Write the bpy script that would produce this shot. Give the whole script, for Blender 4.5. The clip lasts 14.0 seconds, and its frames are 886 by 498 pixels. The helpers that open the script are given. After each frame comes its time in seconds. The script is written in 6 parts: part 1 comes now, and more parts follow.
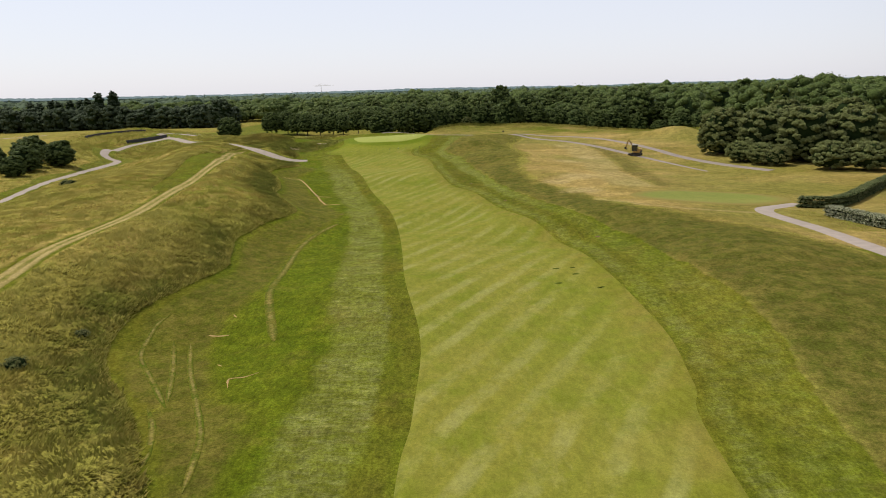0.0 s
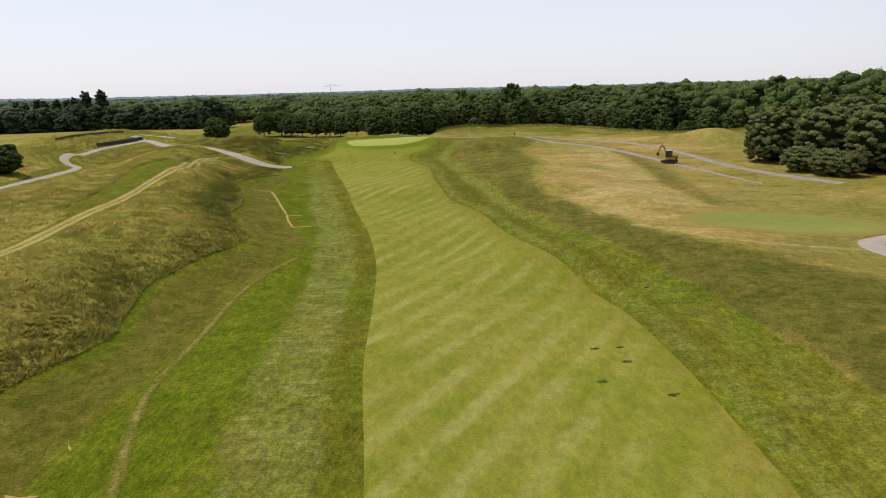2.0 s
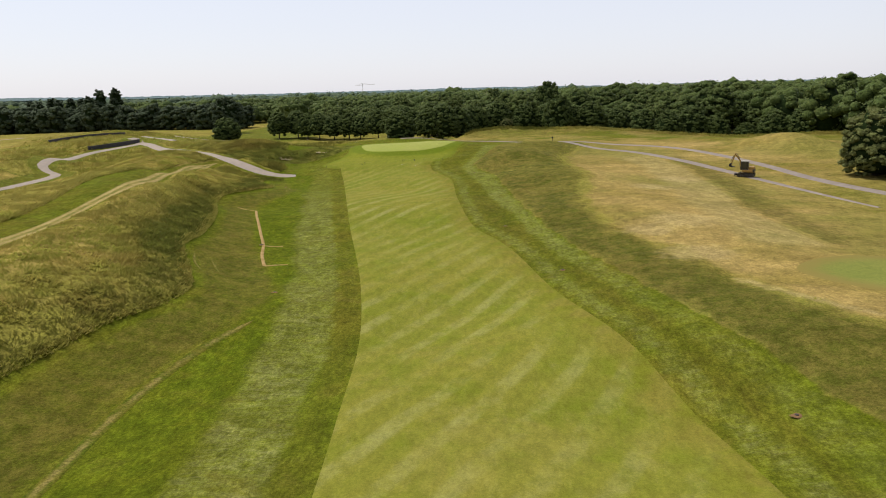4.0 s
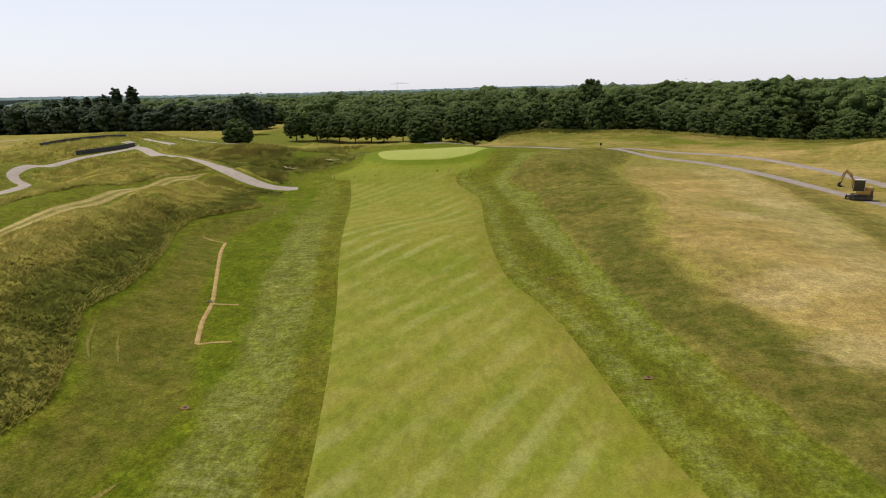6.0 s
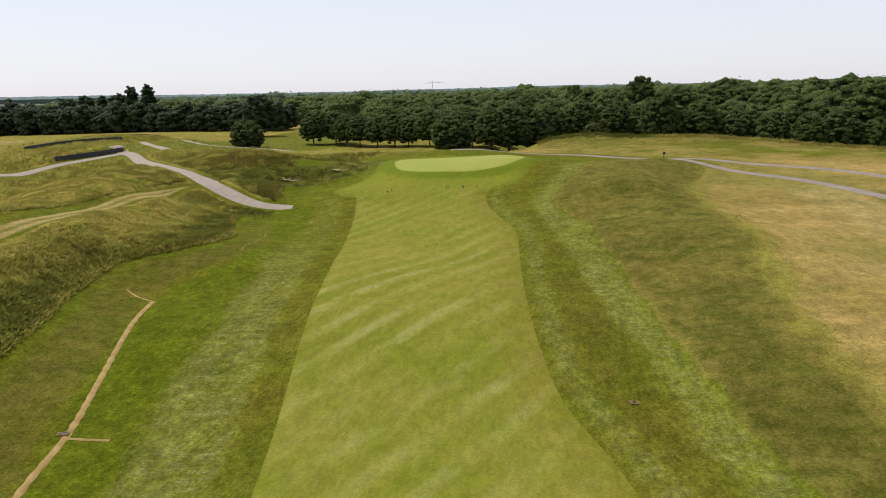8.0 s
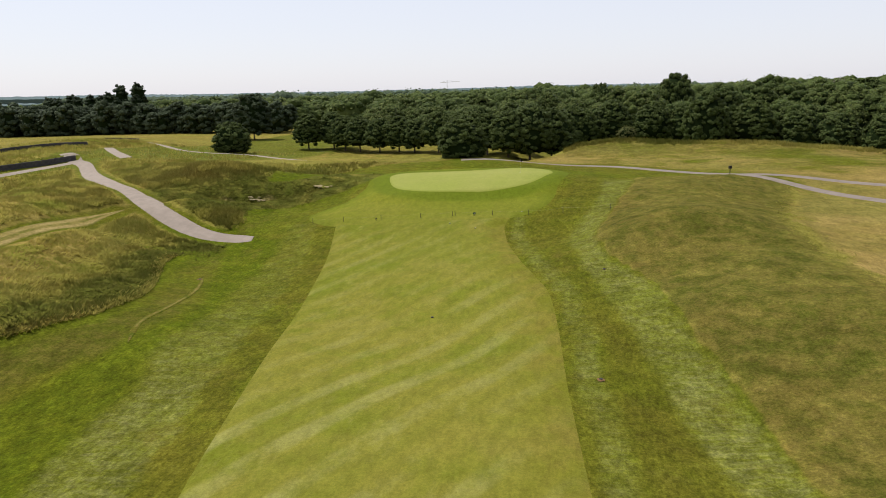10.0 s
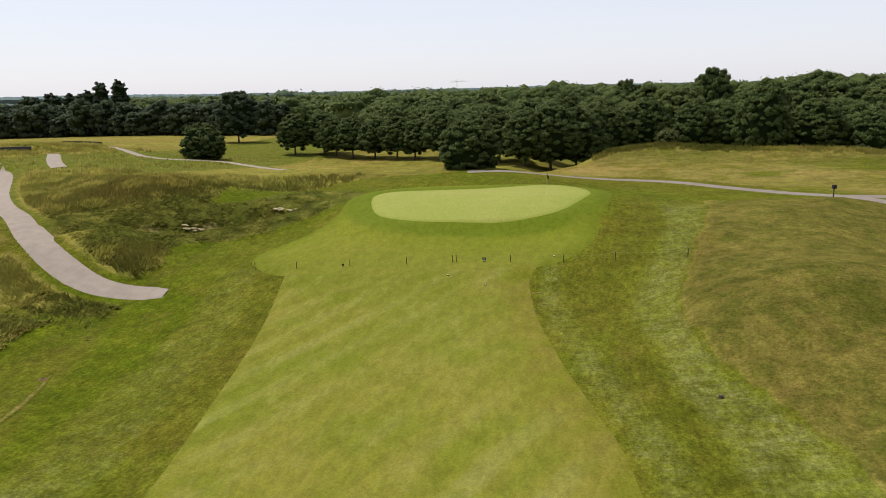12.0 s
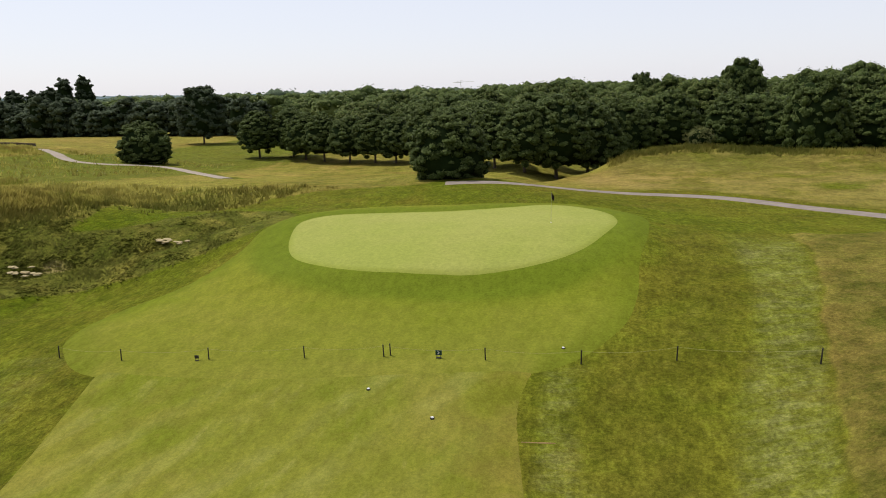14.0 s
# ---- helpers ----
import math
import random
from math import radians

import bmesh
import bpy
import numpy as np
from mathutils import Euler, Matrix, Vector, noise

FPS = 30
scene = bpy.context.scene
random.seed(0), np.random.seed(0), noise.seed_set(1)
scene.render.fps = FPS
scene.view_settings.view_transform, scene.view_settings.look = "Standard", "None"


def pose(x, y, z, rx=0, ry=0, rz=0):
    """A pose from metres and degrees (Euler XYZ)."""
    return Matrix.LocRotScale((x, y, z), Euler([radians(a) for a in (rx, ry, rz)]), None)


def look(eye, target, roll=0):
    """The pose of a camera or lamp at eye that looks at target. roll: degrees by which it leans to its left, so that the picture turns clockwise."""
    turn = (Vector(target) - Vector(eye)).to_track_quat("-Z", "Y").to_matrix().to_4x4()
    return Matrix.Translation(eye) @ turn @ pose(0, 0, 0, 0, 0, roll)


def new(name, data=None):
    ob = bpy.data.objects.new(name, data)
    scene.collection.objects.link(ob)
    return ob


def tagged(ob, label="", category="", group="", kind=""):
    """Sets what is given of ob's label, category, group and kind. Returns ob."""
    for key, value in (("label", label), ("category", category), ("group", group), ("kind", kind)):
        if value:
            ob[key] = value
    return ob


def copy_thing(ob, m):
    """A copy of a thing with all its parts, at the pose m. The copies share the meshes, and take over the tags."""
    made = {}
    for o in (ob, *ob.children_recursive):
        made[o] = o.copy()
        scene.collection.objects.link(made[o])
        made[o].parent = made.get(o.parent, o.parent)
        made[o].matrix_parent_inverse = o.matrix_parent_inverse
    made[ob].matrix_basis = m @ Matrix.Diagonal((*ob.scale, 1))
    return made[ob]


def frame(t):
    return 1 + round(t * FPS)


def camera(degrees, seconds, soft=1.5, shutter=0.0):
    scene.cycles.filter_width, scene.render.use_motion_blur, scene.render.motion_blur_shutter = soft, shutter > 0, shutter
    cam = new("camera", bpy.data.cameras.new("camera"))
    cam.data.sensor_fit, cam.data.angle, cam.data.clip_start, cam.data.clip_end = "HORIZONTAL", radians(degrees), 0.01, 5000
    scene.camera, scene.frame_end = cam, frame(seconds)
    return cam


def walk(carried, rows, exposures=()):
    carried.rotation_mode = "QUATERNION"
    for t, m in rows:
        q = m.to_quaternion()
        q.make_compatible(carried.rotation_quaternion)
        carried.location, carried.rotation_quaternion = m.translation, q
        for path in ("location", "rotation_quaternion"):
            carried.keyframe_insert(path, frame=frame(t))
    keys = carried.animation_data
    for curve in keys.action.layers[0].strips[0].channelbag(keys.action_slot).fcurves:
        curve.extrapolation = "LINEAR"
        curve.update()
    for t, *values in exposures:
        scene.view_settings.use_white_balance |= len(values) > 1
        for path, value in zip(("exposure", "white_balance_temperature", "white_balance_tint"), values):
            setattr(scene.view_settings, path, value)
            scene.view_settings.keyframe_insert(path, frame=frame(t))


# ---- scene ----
cam = camera(64.2, 14.0, soft=1.0)
# seconds, place of the flying camera in metres, then yaw, pitch and roll in degrees
ROWS = [
    (0.0, 0.00, 0.00, 17.00, -0.92, -12.64, 1.44),
    (0.5, 0.57, 5.60, 16.79, -0.80, -12.63, 1.44),
    (1.0, 1.13, 11.22, 16.58, -0.62, -12.62, 1.44),
    (1.5, 1.68, 16.85, 16.37, -0.34, -12.61, 1.45),
    (2.0, 2.18, 22.47, 16.18, -0.04, -12.59, 1.45),
    (2.5, 2.63, 28.10, 16.03, 0.48, -12.57, 1.43),
    (3.0, 2.98, 33.72, 15.93, 1.20, -12.57, 1.41),
    (5.5, 3.51, 62.02, 15.69, 4.67, -12.57, 1.37),
    (6.0, 3.43, 67.71, 15.65, 5.43, -12.58, 1.35),
    (6.5, 3.26, 73.44, 15.57, 6.26, -12.56, 1.35),
    (7.0, 3.06, 79.16, 15.52, 7.10, -12.56, 1.36),
    (7.5, 2.77, 84.96, 15.45, 7.79, -12.56, 1.34),
    (8.0, 2.35, 90.75, 15.35, 8.31, -12.57, 1.31),
    (10.5, -0.73, 119.84, 14.98, 9.76, -12.59, 1.30),
    (11.0, -1.43, 125.66, 14.83, 10.03, -12.60, 1.29),
    (11.5, -2.18, 131.46, 14.64, 10.23, -12.58, 1.31),
    (12.0, -2.94, 137.29, 14.35, 10.31, -12.56, 1.32),
    (12.5, -3.60, 143.10, 13.98, 10.36, -12.56, 1.34),
    (13.0, -4.03, 148.86, 13.60, 10.39, -12.53, 1.38),
    (13.5, -4.06, 154.48, 13.20, 10.46, -12.48, 1.39),
    (14.0, -3.73, 159.96, 12.75, 10.71, -12.45, 1.37),
]
walk(cam, [(t, pose(x, y, z, 90 + pitch, roll, yaw)) for t, x, y, z, yaw, pitch, roll in ROWS])

# ---- daylight: a high summer sun ahead and to the west, thin haze ----
SUN = Vector((-0.42, 0.22, 0.88)).normalized()
world = bpy.data.worlds.new("summer_sky")
scene.world = world
world.use_nodes = True
wt = world.node_tree
sky = wt.nodes.new("ShaderNodeTexSky")
sky.sky_type = "NISHITA"
sky.sun_disc = False
sky.sun_elevation = math.asin(SUN.z)
sky.sun_rotation = math.atan2(SUN.x, SUN.y)
sky.altitude, sky.air_density, sky.dust_density, sky.ozone_density = 60, 1.0, 1.0, 1.5
# summer haze whitens the whole sky
haze = wt.nodes.new("ShaderNodeMix")
haze.data_type = "RGBA"
haze.inputs[0].default_value = 0.72
# the haze glows most on the sun's side of the sky, and less with the sun behind
toward = wt.nodes.new("ShaderNodeTexCoord")
facing = wt.nodes.new("ShaderNodeVectorMath")
facing.operation = "DOT_PRODUCT"
facing.inputs[1].default_value = (*Vector((SUN.x, SUN.y, 0)).normalized(), )
wt.links.new(toward.outputs["Generated"], facing.inputs[0])
glow = wt.nodes.new("ShaderNodeMapRange")
glow.interpolation_type = "SMOOTHSTEP"
for k, v in zip((1, 2, 3, 4), (-0.9, 0.1, 0.35, 1.0)):
    glow.inputs[k].default_value = v
wt.links.new(facing.outputs["Value"], glow.inputs[0])
veil = wt.nodes.new("ShaderNodeVectorMath")
veil.operation = "SCALE"
veil.inputs[0].default_value = (6.9, 6.88, 7.6)
wt.links.new(glow.outputs[0], veil.inputs["Scale"])
wt.links.new(veil.outputs[0], haze.inputs[7])
wt.links.new(sky.outputs["Color"], haze.inputs[6])
wt.links.new(haze.outputs[2], wt.nodes["Background"].inputs["Color"])
wt.nodes["Background"].inputs["Strength"].default_value = 0.13
sun = new("sun", bpy.data.lights.new("sun", "SUN"))
sun.data.energy, sun.data.angle, sun.data.color = 3.75, radians(0.6), (1.0, 0.95, 0.86)
sun.matrix_basis = look(SUN * 100, (0, 0, 0))
scene.view_settings.exposure = 0.0


# ---- building helpers ----
def mesh_data(name, verts, faces, material, smooth=False):
    """A mesh from arrays: verts n x 3, faces m x 3 or m x 4."""
    verts, faces = np.asarray(verts, np.float32), np.asarray(faces, np.int32)
    me = bpy.data.meshes.new(name)
    k = faces.shape[1]
    me.vertices.add(len(verts))
    me.vertices.foreach_set("co", verts.ravel())
    me.loops.add(faces.size)
    me.loops.foreach_set("vertex_index", faces.ravel())
    me.polygons.add(len(faces))
    me.polygons.foreach_set("loop_start", np.arange(0, faces.size, k, dtype=np.int32))
    me.polygons.foreach_set("use_smooth", np.full(len(faces), smooth))
    me.update(calc_edges=True)
    me.materials.append(material)
    return me


def hang(ob, parent):
    ob.parent = parent
    return ob


def part(name, bm, material, parent, label=""):
    """Links a bmesh as one mesh object under a thing or a part."""
    me = bpy.data.meshes.new(name)
    bm.to_mesh(me)
    bm.free()
    me.materials.append(material)
    ob = new(name, me)
    if parent:
        ob.parent = parent
    return tagged(ob, label)


def box(bm, m, size, bevel=0.0):
    made = bmesh.ops.create_cube(bm, size=1, matrix=m @ Matrix.Diagonal((*size, 1)))
    if bevel:
        edges = list({e for v in made["verts"] for e in v.link_edges})
        bmesh.ops.bevel(bm, geom=edges, offset=bevel, segments=2, affect="EDGES", profile=0.6)
    return bm


def rod(bm, a, b, ra, rb=None, seg=10):
    a, b = Vector(a), Vector(b)
    turn = (b - a).to_track_quat("Z", "Y").to_matrix().to_4x4()
    bmesh.ops.create_cone(bm, cap_ends=True, segments=seg, radius1=ra, radius2=ra if rb is None else rb,
                          depth=(b - a).length, matrix=Matrix.Translation((a + b) / 2) @ turn)
    return bm


def spline(points, step=1.0, closed=False):
    """A smooth curve (Catmull-Rom) through plan points, at about even steps."""
    p = np.array(points, float)
    n = len(p)
    idx = (lambda i: i % n) if closed else (lambda i: min(max(i, 0), n - 1))
    out = []
    for i in range(n if closed else n - 1):
        a, b, c, d = p[idx(i - 1)], p[i], p[idx(i + 1)], p[idx(i + 2)]
        k = max(1, int(round(np.linalg.norm(c - b) / step)))
        for s in np.arange(k) / k:
            out.append(0.5 * (2 * b + (c - a) * s + (2 * a - 5 * b + 4 * c - d) * s ** 2 + (3 * b - a - 3 * c + d) * s ** 3))
    if not closed:
        out.append(p[-1])
    return np.array(out)


def along(points):
    """x as a smooth function of y, from plan points in order of y."""
    c = spline(points, 0.5)
    return lambda y: np.interp(y, c[:, 1], c[:, 0])


def dist_line(x, y, line):
    """Distance in plan from places to a curve."""
    best = np.full(np.shape(x), 1e9)
    for (ax, ay), (bx, by) in zip(line[:-1], line[1:]):
        dx, dy = bx - ax, by - ay
        s = np.clip(((x - ax) * dx + (y - ay) * dy) / (dx * dx + dy * dy + 1e-9), 0, 1)
        best = np.minimum(best, np.hypot(x - ax - s * dx, y - ay - s * dy))
    return best


def inside(x, y, loop):
    """Which places lie inside a closed plan outline."""
    odd = np.zeros(np.shape(x), bool)
    for (ax, ay), (bx, by) in zip(loop, np.roll(loop, -1, 0)):
        odd ^= ((ay > y) != (by > y)) & (x < (bx - ax) * (y - ay) / (by - ay + 1e-12) + ax)
    return odd


def ramp(v, a, b):
    s = np.clip((v - a) / (b - a), 0, 1)
    return s * s * (3 - 2 * s)


def wave_noise(x, y, size, seed):
    """Soft uneven values about 0, from a few turned waves."""
    r = np.random.RandomState(seed)
    v = 0
    for _ in range(7):
        a, ph, s = r.uniform(0, 2 * math.pi), r.uniform(0, 6.28), size * r.uniform(0.6, 1.7)
        v = v + np.sin((x * math.cos(a) + y * math.sin(a)) * 6.283 / s + ph + 1.3 * np.sin((x * math.sin(a) - y * math.cos(a)) * 4.1 / s))
    return v / 7


# ---- the lie of the land ----
MOUNDS = []


def mound(x, y, length, width, turn, height):
    """A soft rise (or hollow) of the land: centre, half sizes, turn in degrees, height in metres."""
    MOUNDS.append((x, y, length, width, radians(turn), height))


mound(-94, -47, 112, 28, 105, 0.73)
mound(1, -46, 32, 12, 105, -1.29)
mound(-1, -1, 31, 15, 105, -1.44)
mound(58, 19, 45, 16, 90, 0.96)
mound(-71, 23, 32, 27, 60, 1.49)
mound(-16, 46, 5, 5, 15, -0.62)
mound(26, 55, 16, 5, 75, 1.09)
mound(14, 60, 25, 7, 105, -0.27)
mound(-29, 60, 16, 5, 165, 0.43)
mound(-7, 61, 13, 6, 0, 0.36)
mound(-19, 64, 24, 6, 90, -1.37)
mound(-26, 70, 7, 5, 90, 0.76)
mound(-31, 76, 18, 5, 90, 1.53)
mound(13, 77, 5, 5, 30, -1.07)
mound(23, 85, 7, 6, 0, 0.83)
mound(-9, 93, 51, 13, 105, -2.10)
mound(-22, 94, 9, 5, 15, 0.74)
mound(1, 94, 10, 5, 45, -0.78)
mound(-61, 96, 21, 7, 120, -1.17)
mound(-36, 98, 9, 6, 150, 0.90)
mound(128, 98, 39, 20, 15, -0.84)
mound(-50, 99, 39, 10, 90, 2.85)
mound(-28, 106, 15, 5, 105, 1.23)
mound(-35, 116, 10, 5, 90, 0.68)
mound(-9, 121, 13, 6, 0, -0.50)
mound(13, 127, 14, 5, 135, 0.44)
mound(48, 128, 27, 10, 90, -1.06)
mound(22, 130, 18, 5, 105, 0.60)
mound(-42, 134, 17, 5, 120, 1.59)
mound(-30, 138, 41, 13, 0, 0.55)
mound(-31, 139, 10, 5, 15, -1.05)
mound(-39, 140, 17, 6, 75, 0.95)
mound(7, 146, 20, 5, 90, -0.97)
mound(20, 151, 7, 5, 30, 0.63)
mound(9, 156, 7, 5, 45, 0.87)
mound(-18, 158, 19, 6, 150, -0.97)
mound(-8, 164, 31, 8, 105, -0.49)
mound(-42, 164, 15, 6, 30, -0.75)
mound(-55, 174, 21, 7, 105, 1.99)
mound(-61, 174, 6, 5, 45, 0.59)
mound(-26, 175, 12, 10, 150, -1.68)
mound(9, 175, 5, 5, 0, 2.10)
mound(-77, 178, 33, 9, 105, -1.84)
mound(14, 178, 15, 5, 90, 0.70)
mound(-1, 179, 5, 5, 15, -1.28)
mound(-45, 181, 6, 5, 150, -1.79)
mound(-34, 184, 7, 5, 120, -1.16)
mound(-69, 184, 9, 5, 90, 0.78)
mound(-93, 185, 24, 6, 90, 1.58)
mound(-90, 187, 7, 7, 75, 0.89)
mound(-41, 188, 5, 5, 15, 1.71)
mound(-34, 195, 7, 5, 45, -1.51)
mound(-82, 195, 13, 5, 0, 0.50)
mound(17, 199, 16, 5, 45, 0.94)
mound(-7, 199, 14, 5, 30, 0.41)
mound(-226, 201, 68, 31, 60, 0.77)
mound(-11, 202, 17, 5, 165, 0.77)
mound(-85, 204, 10, 5, 165, -0.88)
mound(-48, 205, 5, 5, 60, 1.52)
mound(-46, 210, 12, 5, 0, 1.35)
mound(-39, 216, 7, 6, 150, -0.82)
mound(-23, 220, 115, 39, 165, 1.40)
mound(-22, 220, 16, 5, 150, 0.82)
mound(-80, 228, 31, 9, 0, 0.95)
mound(-16, 230, 14, 5, 135, 1.28)
mound(-85, 232, 32, 8, 135, 0.58)
mound(47, 237, 61, 16, 120, 1.27)
mound(-19, 255, 24, 11, 150, -0.66)
mound(79, 260, 30, 17, 45, -2.33)
mound(-98, 262, 26, 10, 120, 0.87)
mound(10, 268, 19, 7, 75, 1.06)
mound(-45, 272, 32, 21, 150, -1.77)
mound(-124, 278, 43, 19, 120, 2.22)
mound(29, 303, 44, 37, 30, 0.80)
mound(65, 188, 7, 4, 110, 2.5)


def rim_line(x):
    """The crest of the far north-eastern bank, which curves round to the south at its western end."""
    return np.interp(x, (-14, -9, -5, 0, 4, 10, 40, 110), (224, 235, 243, 252, 257.5, 260, 250.5, 233))


def land(x, y):
    """Height of the mown land."""
    x, y = np.asarray(x, float), np.asarray(y, float)
    h = np.full(np.broadcast(x, y).shape, 2.0)
    for cx, cy, a, b, t, z in MOUNDS:
        dx, dy = x - cx, y - cy
        u, v = dx * math.cos(t) + dy * math.sin(t), dy * math.cos(t) - dx * math.sin(t)
        h = h + z * np.exp(-0.5 * ((u / a) ** 2 + (v / b) ** 2))
    # the green stands on a low plateau
    r = (((x + 12) / 11.0) ** 4 + ((y - 203) / 8.3) ** 4) ** 0.25
    h = h + 0.45 * (1 - ramp(r, 1.0, 1.32))
    # a grassy rim to the north-east, and the lower woodland floor behind it
    rim = y - rim_line(x)
    east = ramp(x, -12, -3)
    h = h + east * (1 - ramp(x, 100, 140)) * (0.75 * ramp(x, -4, 4) * np.exp(-(rim / 5.5) ** 2) - 2.6 * ramp(rim, 2.5, 12))
    # the crest of the western ridge, between the track and the fairway
    h = h + 0.5 * np.exp(-((x - track_x(y) - 3.6) / 1.9) ** 2) * ramp(y, 92, 106) * (1 - ramp(y, 158, 170))
    # banks held up by the retaining walls
    for line, lift in BANKS:
        lo, hi = line.min(0) - 16, line.max(0) + 16
        m = (x > lo[0]) & (x < hi[0]) & (y > lo[1]) & (y < hi[1])
        if np.any(m):
            h = h + np.where(m, lift * bank(x, y, line), 0)
    return h


WALL_NEAR = spline([(-91.8, 215.2), (-89, 218.6), (-86, 221.2), (-83, 224.2)], 0.9)
WALL_FAR = spline([(-113, 234), (-114, 240), (-113.4, 245), (-109.5, 248.6), (-105, 250), (-100, 251)], 0.9)
BANKS = [(WALL_NEAR, 0.95), (WALL_FAR, 0.95)]


def bank(x, y, line):
    """1 close behind a wall (to the left along its line), falling to 0 away from it."""
    best, side = np.full(np.shape(x), 1e9), np.zeros(np.shape(x))
    for (ax, ay), (bx, by) in zip(line[:-1], line[1:]):
        dx, dy = bx - ax, by - ay
        s = (((x - ax) * dx + (y - ay) * dy) / (dx * dx + dy * dy))
        over = np.maximum(np.maximum(-s, s - 1), 0) * math.hypot(dx, dy)
        s = np.clip(s, 0, 1)
        d = np.hypot(x - ax - s * dx, y - ay - s * dy)
        left = dx * (y - ay) - dy * (x - ax) > 0
        nearer = d < best
        side = np.where(nearer, np.where(left, 1.0, 0.0) * (1 - ramp(over, 0, 2.5)), side)
        best = np.where(nearer, d, best)
    return side * ramp(best, 0.1, 1.3) * (1 - ramp(best, 4, 14))


def at(x, y):
    return float(land(x, y))


# plan curves: the fairway's edges, the foot of the long grass, the mown shapes
fair_left = along([(-1, -40), (-2.3, 20), (-1.7, 34), (-1.5, 46), (-3.1, 61), (-4.0, 76), (-5.0, 90), (-6.6, 101), (-9.2, 114), (-12.9, 131), (-16.5, 149), (-21.1, 172), (-24.1, 185)])
fair_right = along([(10, -40), (12.4, 24), (14.2, 36), (15.3, 44), (15.5, 56), (15.2, 64), (14.7, 73), (13.2, 82), (10.9, 91), (9.4, 98), (7.6, 107), (5.5, 116), (3.5, 122), (2.3, 128), (1.4, 135), (0.6, 145), (0.1, 153), (-0.6, 160), (-1.7, 164), (-3.1, 169), (-4.3, 175), (-5.1, 180), (-5.4, 183), (-5.0, 185.5)])
hill_foot = along([(-10, -40), (-12, 20), (-13.7, 29), (-15.5, 33), (-17.8, 37), (-20.5, 41), (-22.4, 46), (-22.9, 52), (-21.6, 58), (-20.4, 66), (-21.2, 71), (-22.6, 79), (-21.6, 87), (-19.6, 93), (-19.5, 98), (-22.0, 104), (-24.8, 110), (-25.6, 117), (-28.2, 128), (-31.6, 137), (-32.4, 143), (-30.4, 148), (-29.2, 153), (-30.4, 160), (-36, 172), (-36, 178)])
track_x = along([(-33.5, 20), (-33.8, 40), (-34, 53), (-34.4, 60), (-34.6, 68), (-34.8, 77), (-35.3, 87), (-35.6, 96), (-37.6, 110), (-38.2, 119), (-38.4, 126), (-40.3, 138), (-43.4, 150), (-45.6, 156), (-47.6, 166), (-48.8, 175), (-49.6, 182), (-48.6, 186)])
ridge_foot = along([(-34, 20), (-35.5, 60), (-36.3, 77), (-37.1, 86), (-39.2, 97), (-41.7, 109), (-43.6, 121), (-45, 131), (-44.8, 140), (-46.2, 148), (-48.6, 157), (-49.6, 165), (-49.6, 174), (-50.6, 183), (-49.6, 189)])
band_in = along([(13, 12), (15.6, 33), (16.8, 40), (17.8, 47), (17.9, 58), (17.8, 66), (17.3, 75), (15.8, 83), (14.3, 91), (12.8, 98), (10.7, 107), (8.8, 117), (8.2, 124), (7.1, 130), (5.5, 140), (4.3, 150), (3.3, 155), (2.4, 162), (1.3, 169), (0.6, 175), (1.2, 181), (2.9, 187), (4.2, 194), (4.6, 202), (4.4, 210)])
band_out = along([(16, 12), (18.9, 33), (20.6, 40), (21.2, 46), (21.2, 58), (20.7, 66), (20.2, 74), (18.4, 82), (16.1, 91), (15.0, 98), (13.1, 106), (11.2, 115), (10.2, 122), (8.9, 130), (8.3, 140), (7.2, 149), (6.3, 157), (5.2, 163), (3.5, 168), (2.7, 173), (3.1, 178), (4.1, 182), (5.2, 187), (6.9, 193), (8.2, 200), (8.6, 210)])
# where the fresh turf west of the fairway gives way to worn semi-rough
fresh_edge = along([(-9.5, -40), (-9.5, 29), (-12, 36), (-14.3, 42), (-15.9, 49), (-15.2, 58), (-14.9, 66), (-15.5, 75), (-16, 81), (-14.9, 88), (-13.4, 95), (-13.2, 100), (-16.4, 109), (-20, 117), (-21.8, 122), (-23.5, 129), (-26, 136), (-26.6, 142), (-25, 149), (-25.2, 157), (-29.7, 169), (-33, 182)])
terrace_edge = along([(36, 100), (34.2, 106), (33.8, 113), (34.2, 127), (35.6, 136), (36.8, 146), (37.2, 156), (38, 166), (37, 176), (35, 186)])
dry_edge = along([(48, 20), (36, 60), (30, 74), (26.6, 81), (22.6, 87), (20.8, 96), (19.8, 103), (17.8, 109), (16.2, 115), (15.2, 123), (15.2, 130), (16.5, 140), (18, 150), (17.6, 165), (18.4, 178), (22, 190), (25, 200)])
GREEN = spline([(-22.1, 201.4), (-23.0, 206.0), (-21.1, 208.2), (-16.8, 208.8), (-12.7, 209.1), (-8.7, 210.4), (-5.6, 211.6), (-3.0, 210.5), (-1.4, 207.9), (-1.0, 203.7), (-1.8, 200.0), (-3.2, 196.7), (-5.4, 194.6), (-8.5, 193.6), (-11.5, 193.8), (-14.7, 194.3), (-17.5, 195.3), (-20.2, 197.4)], 0.5, True)
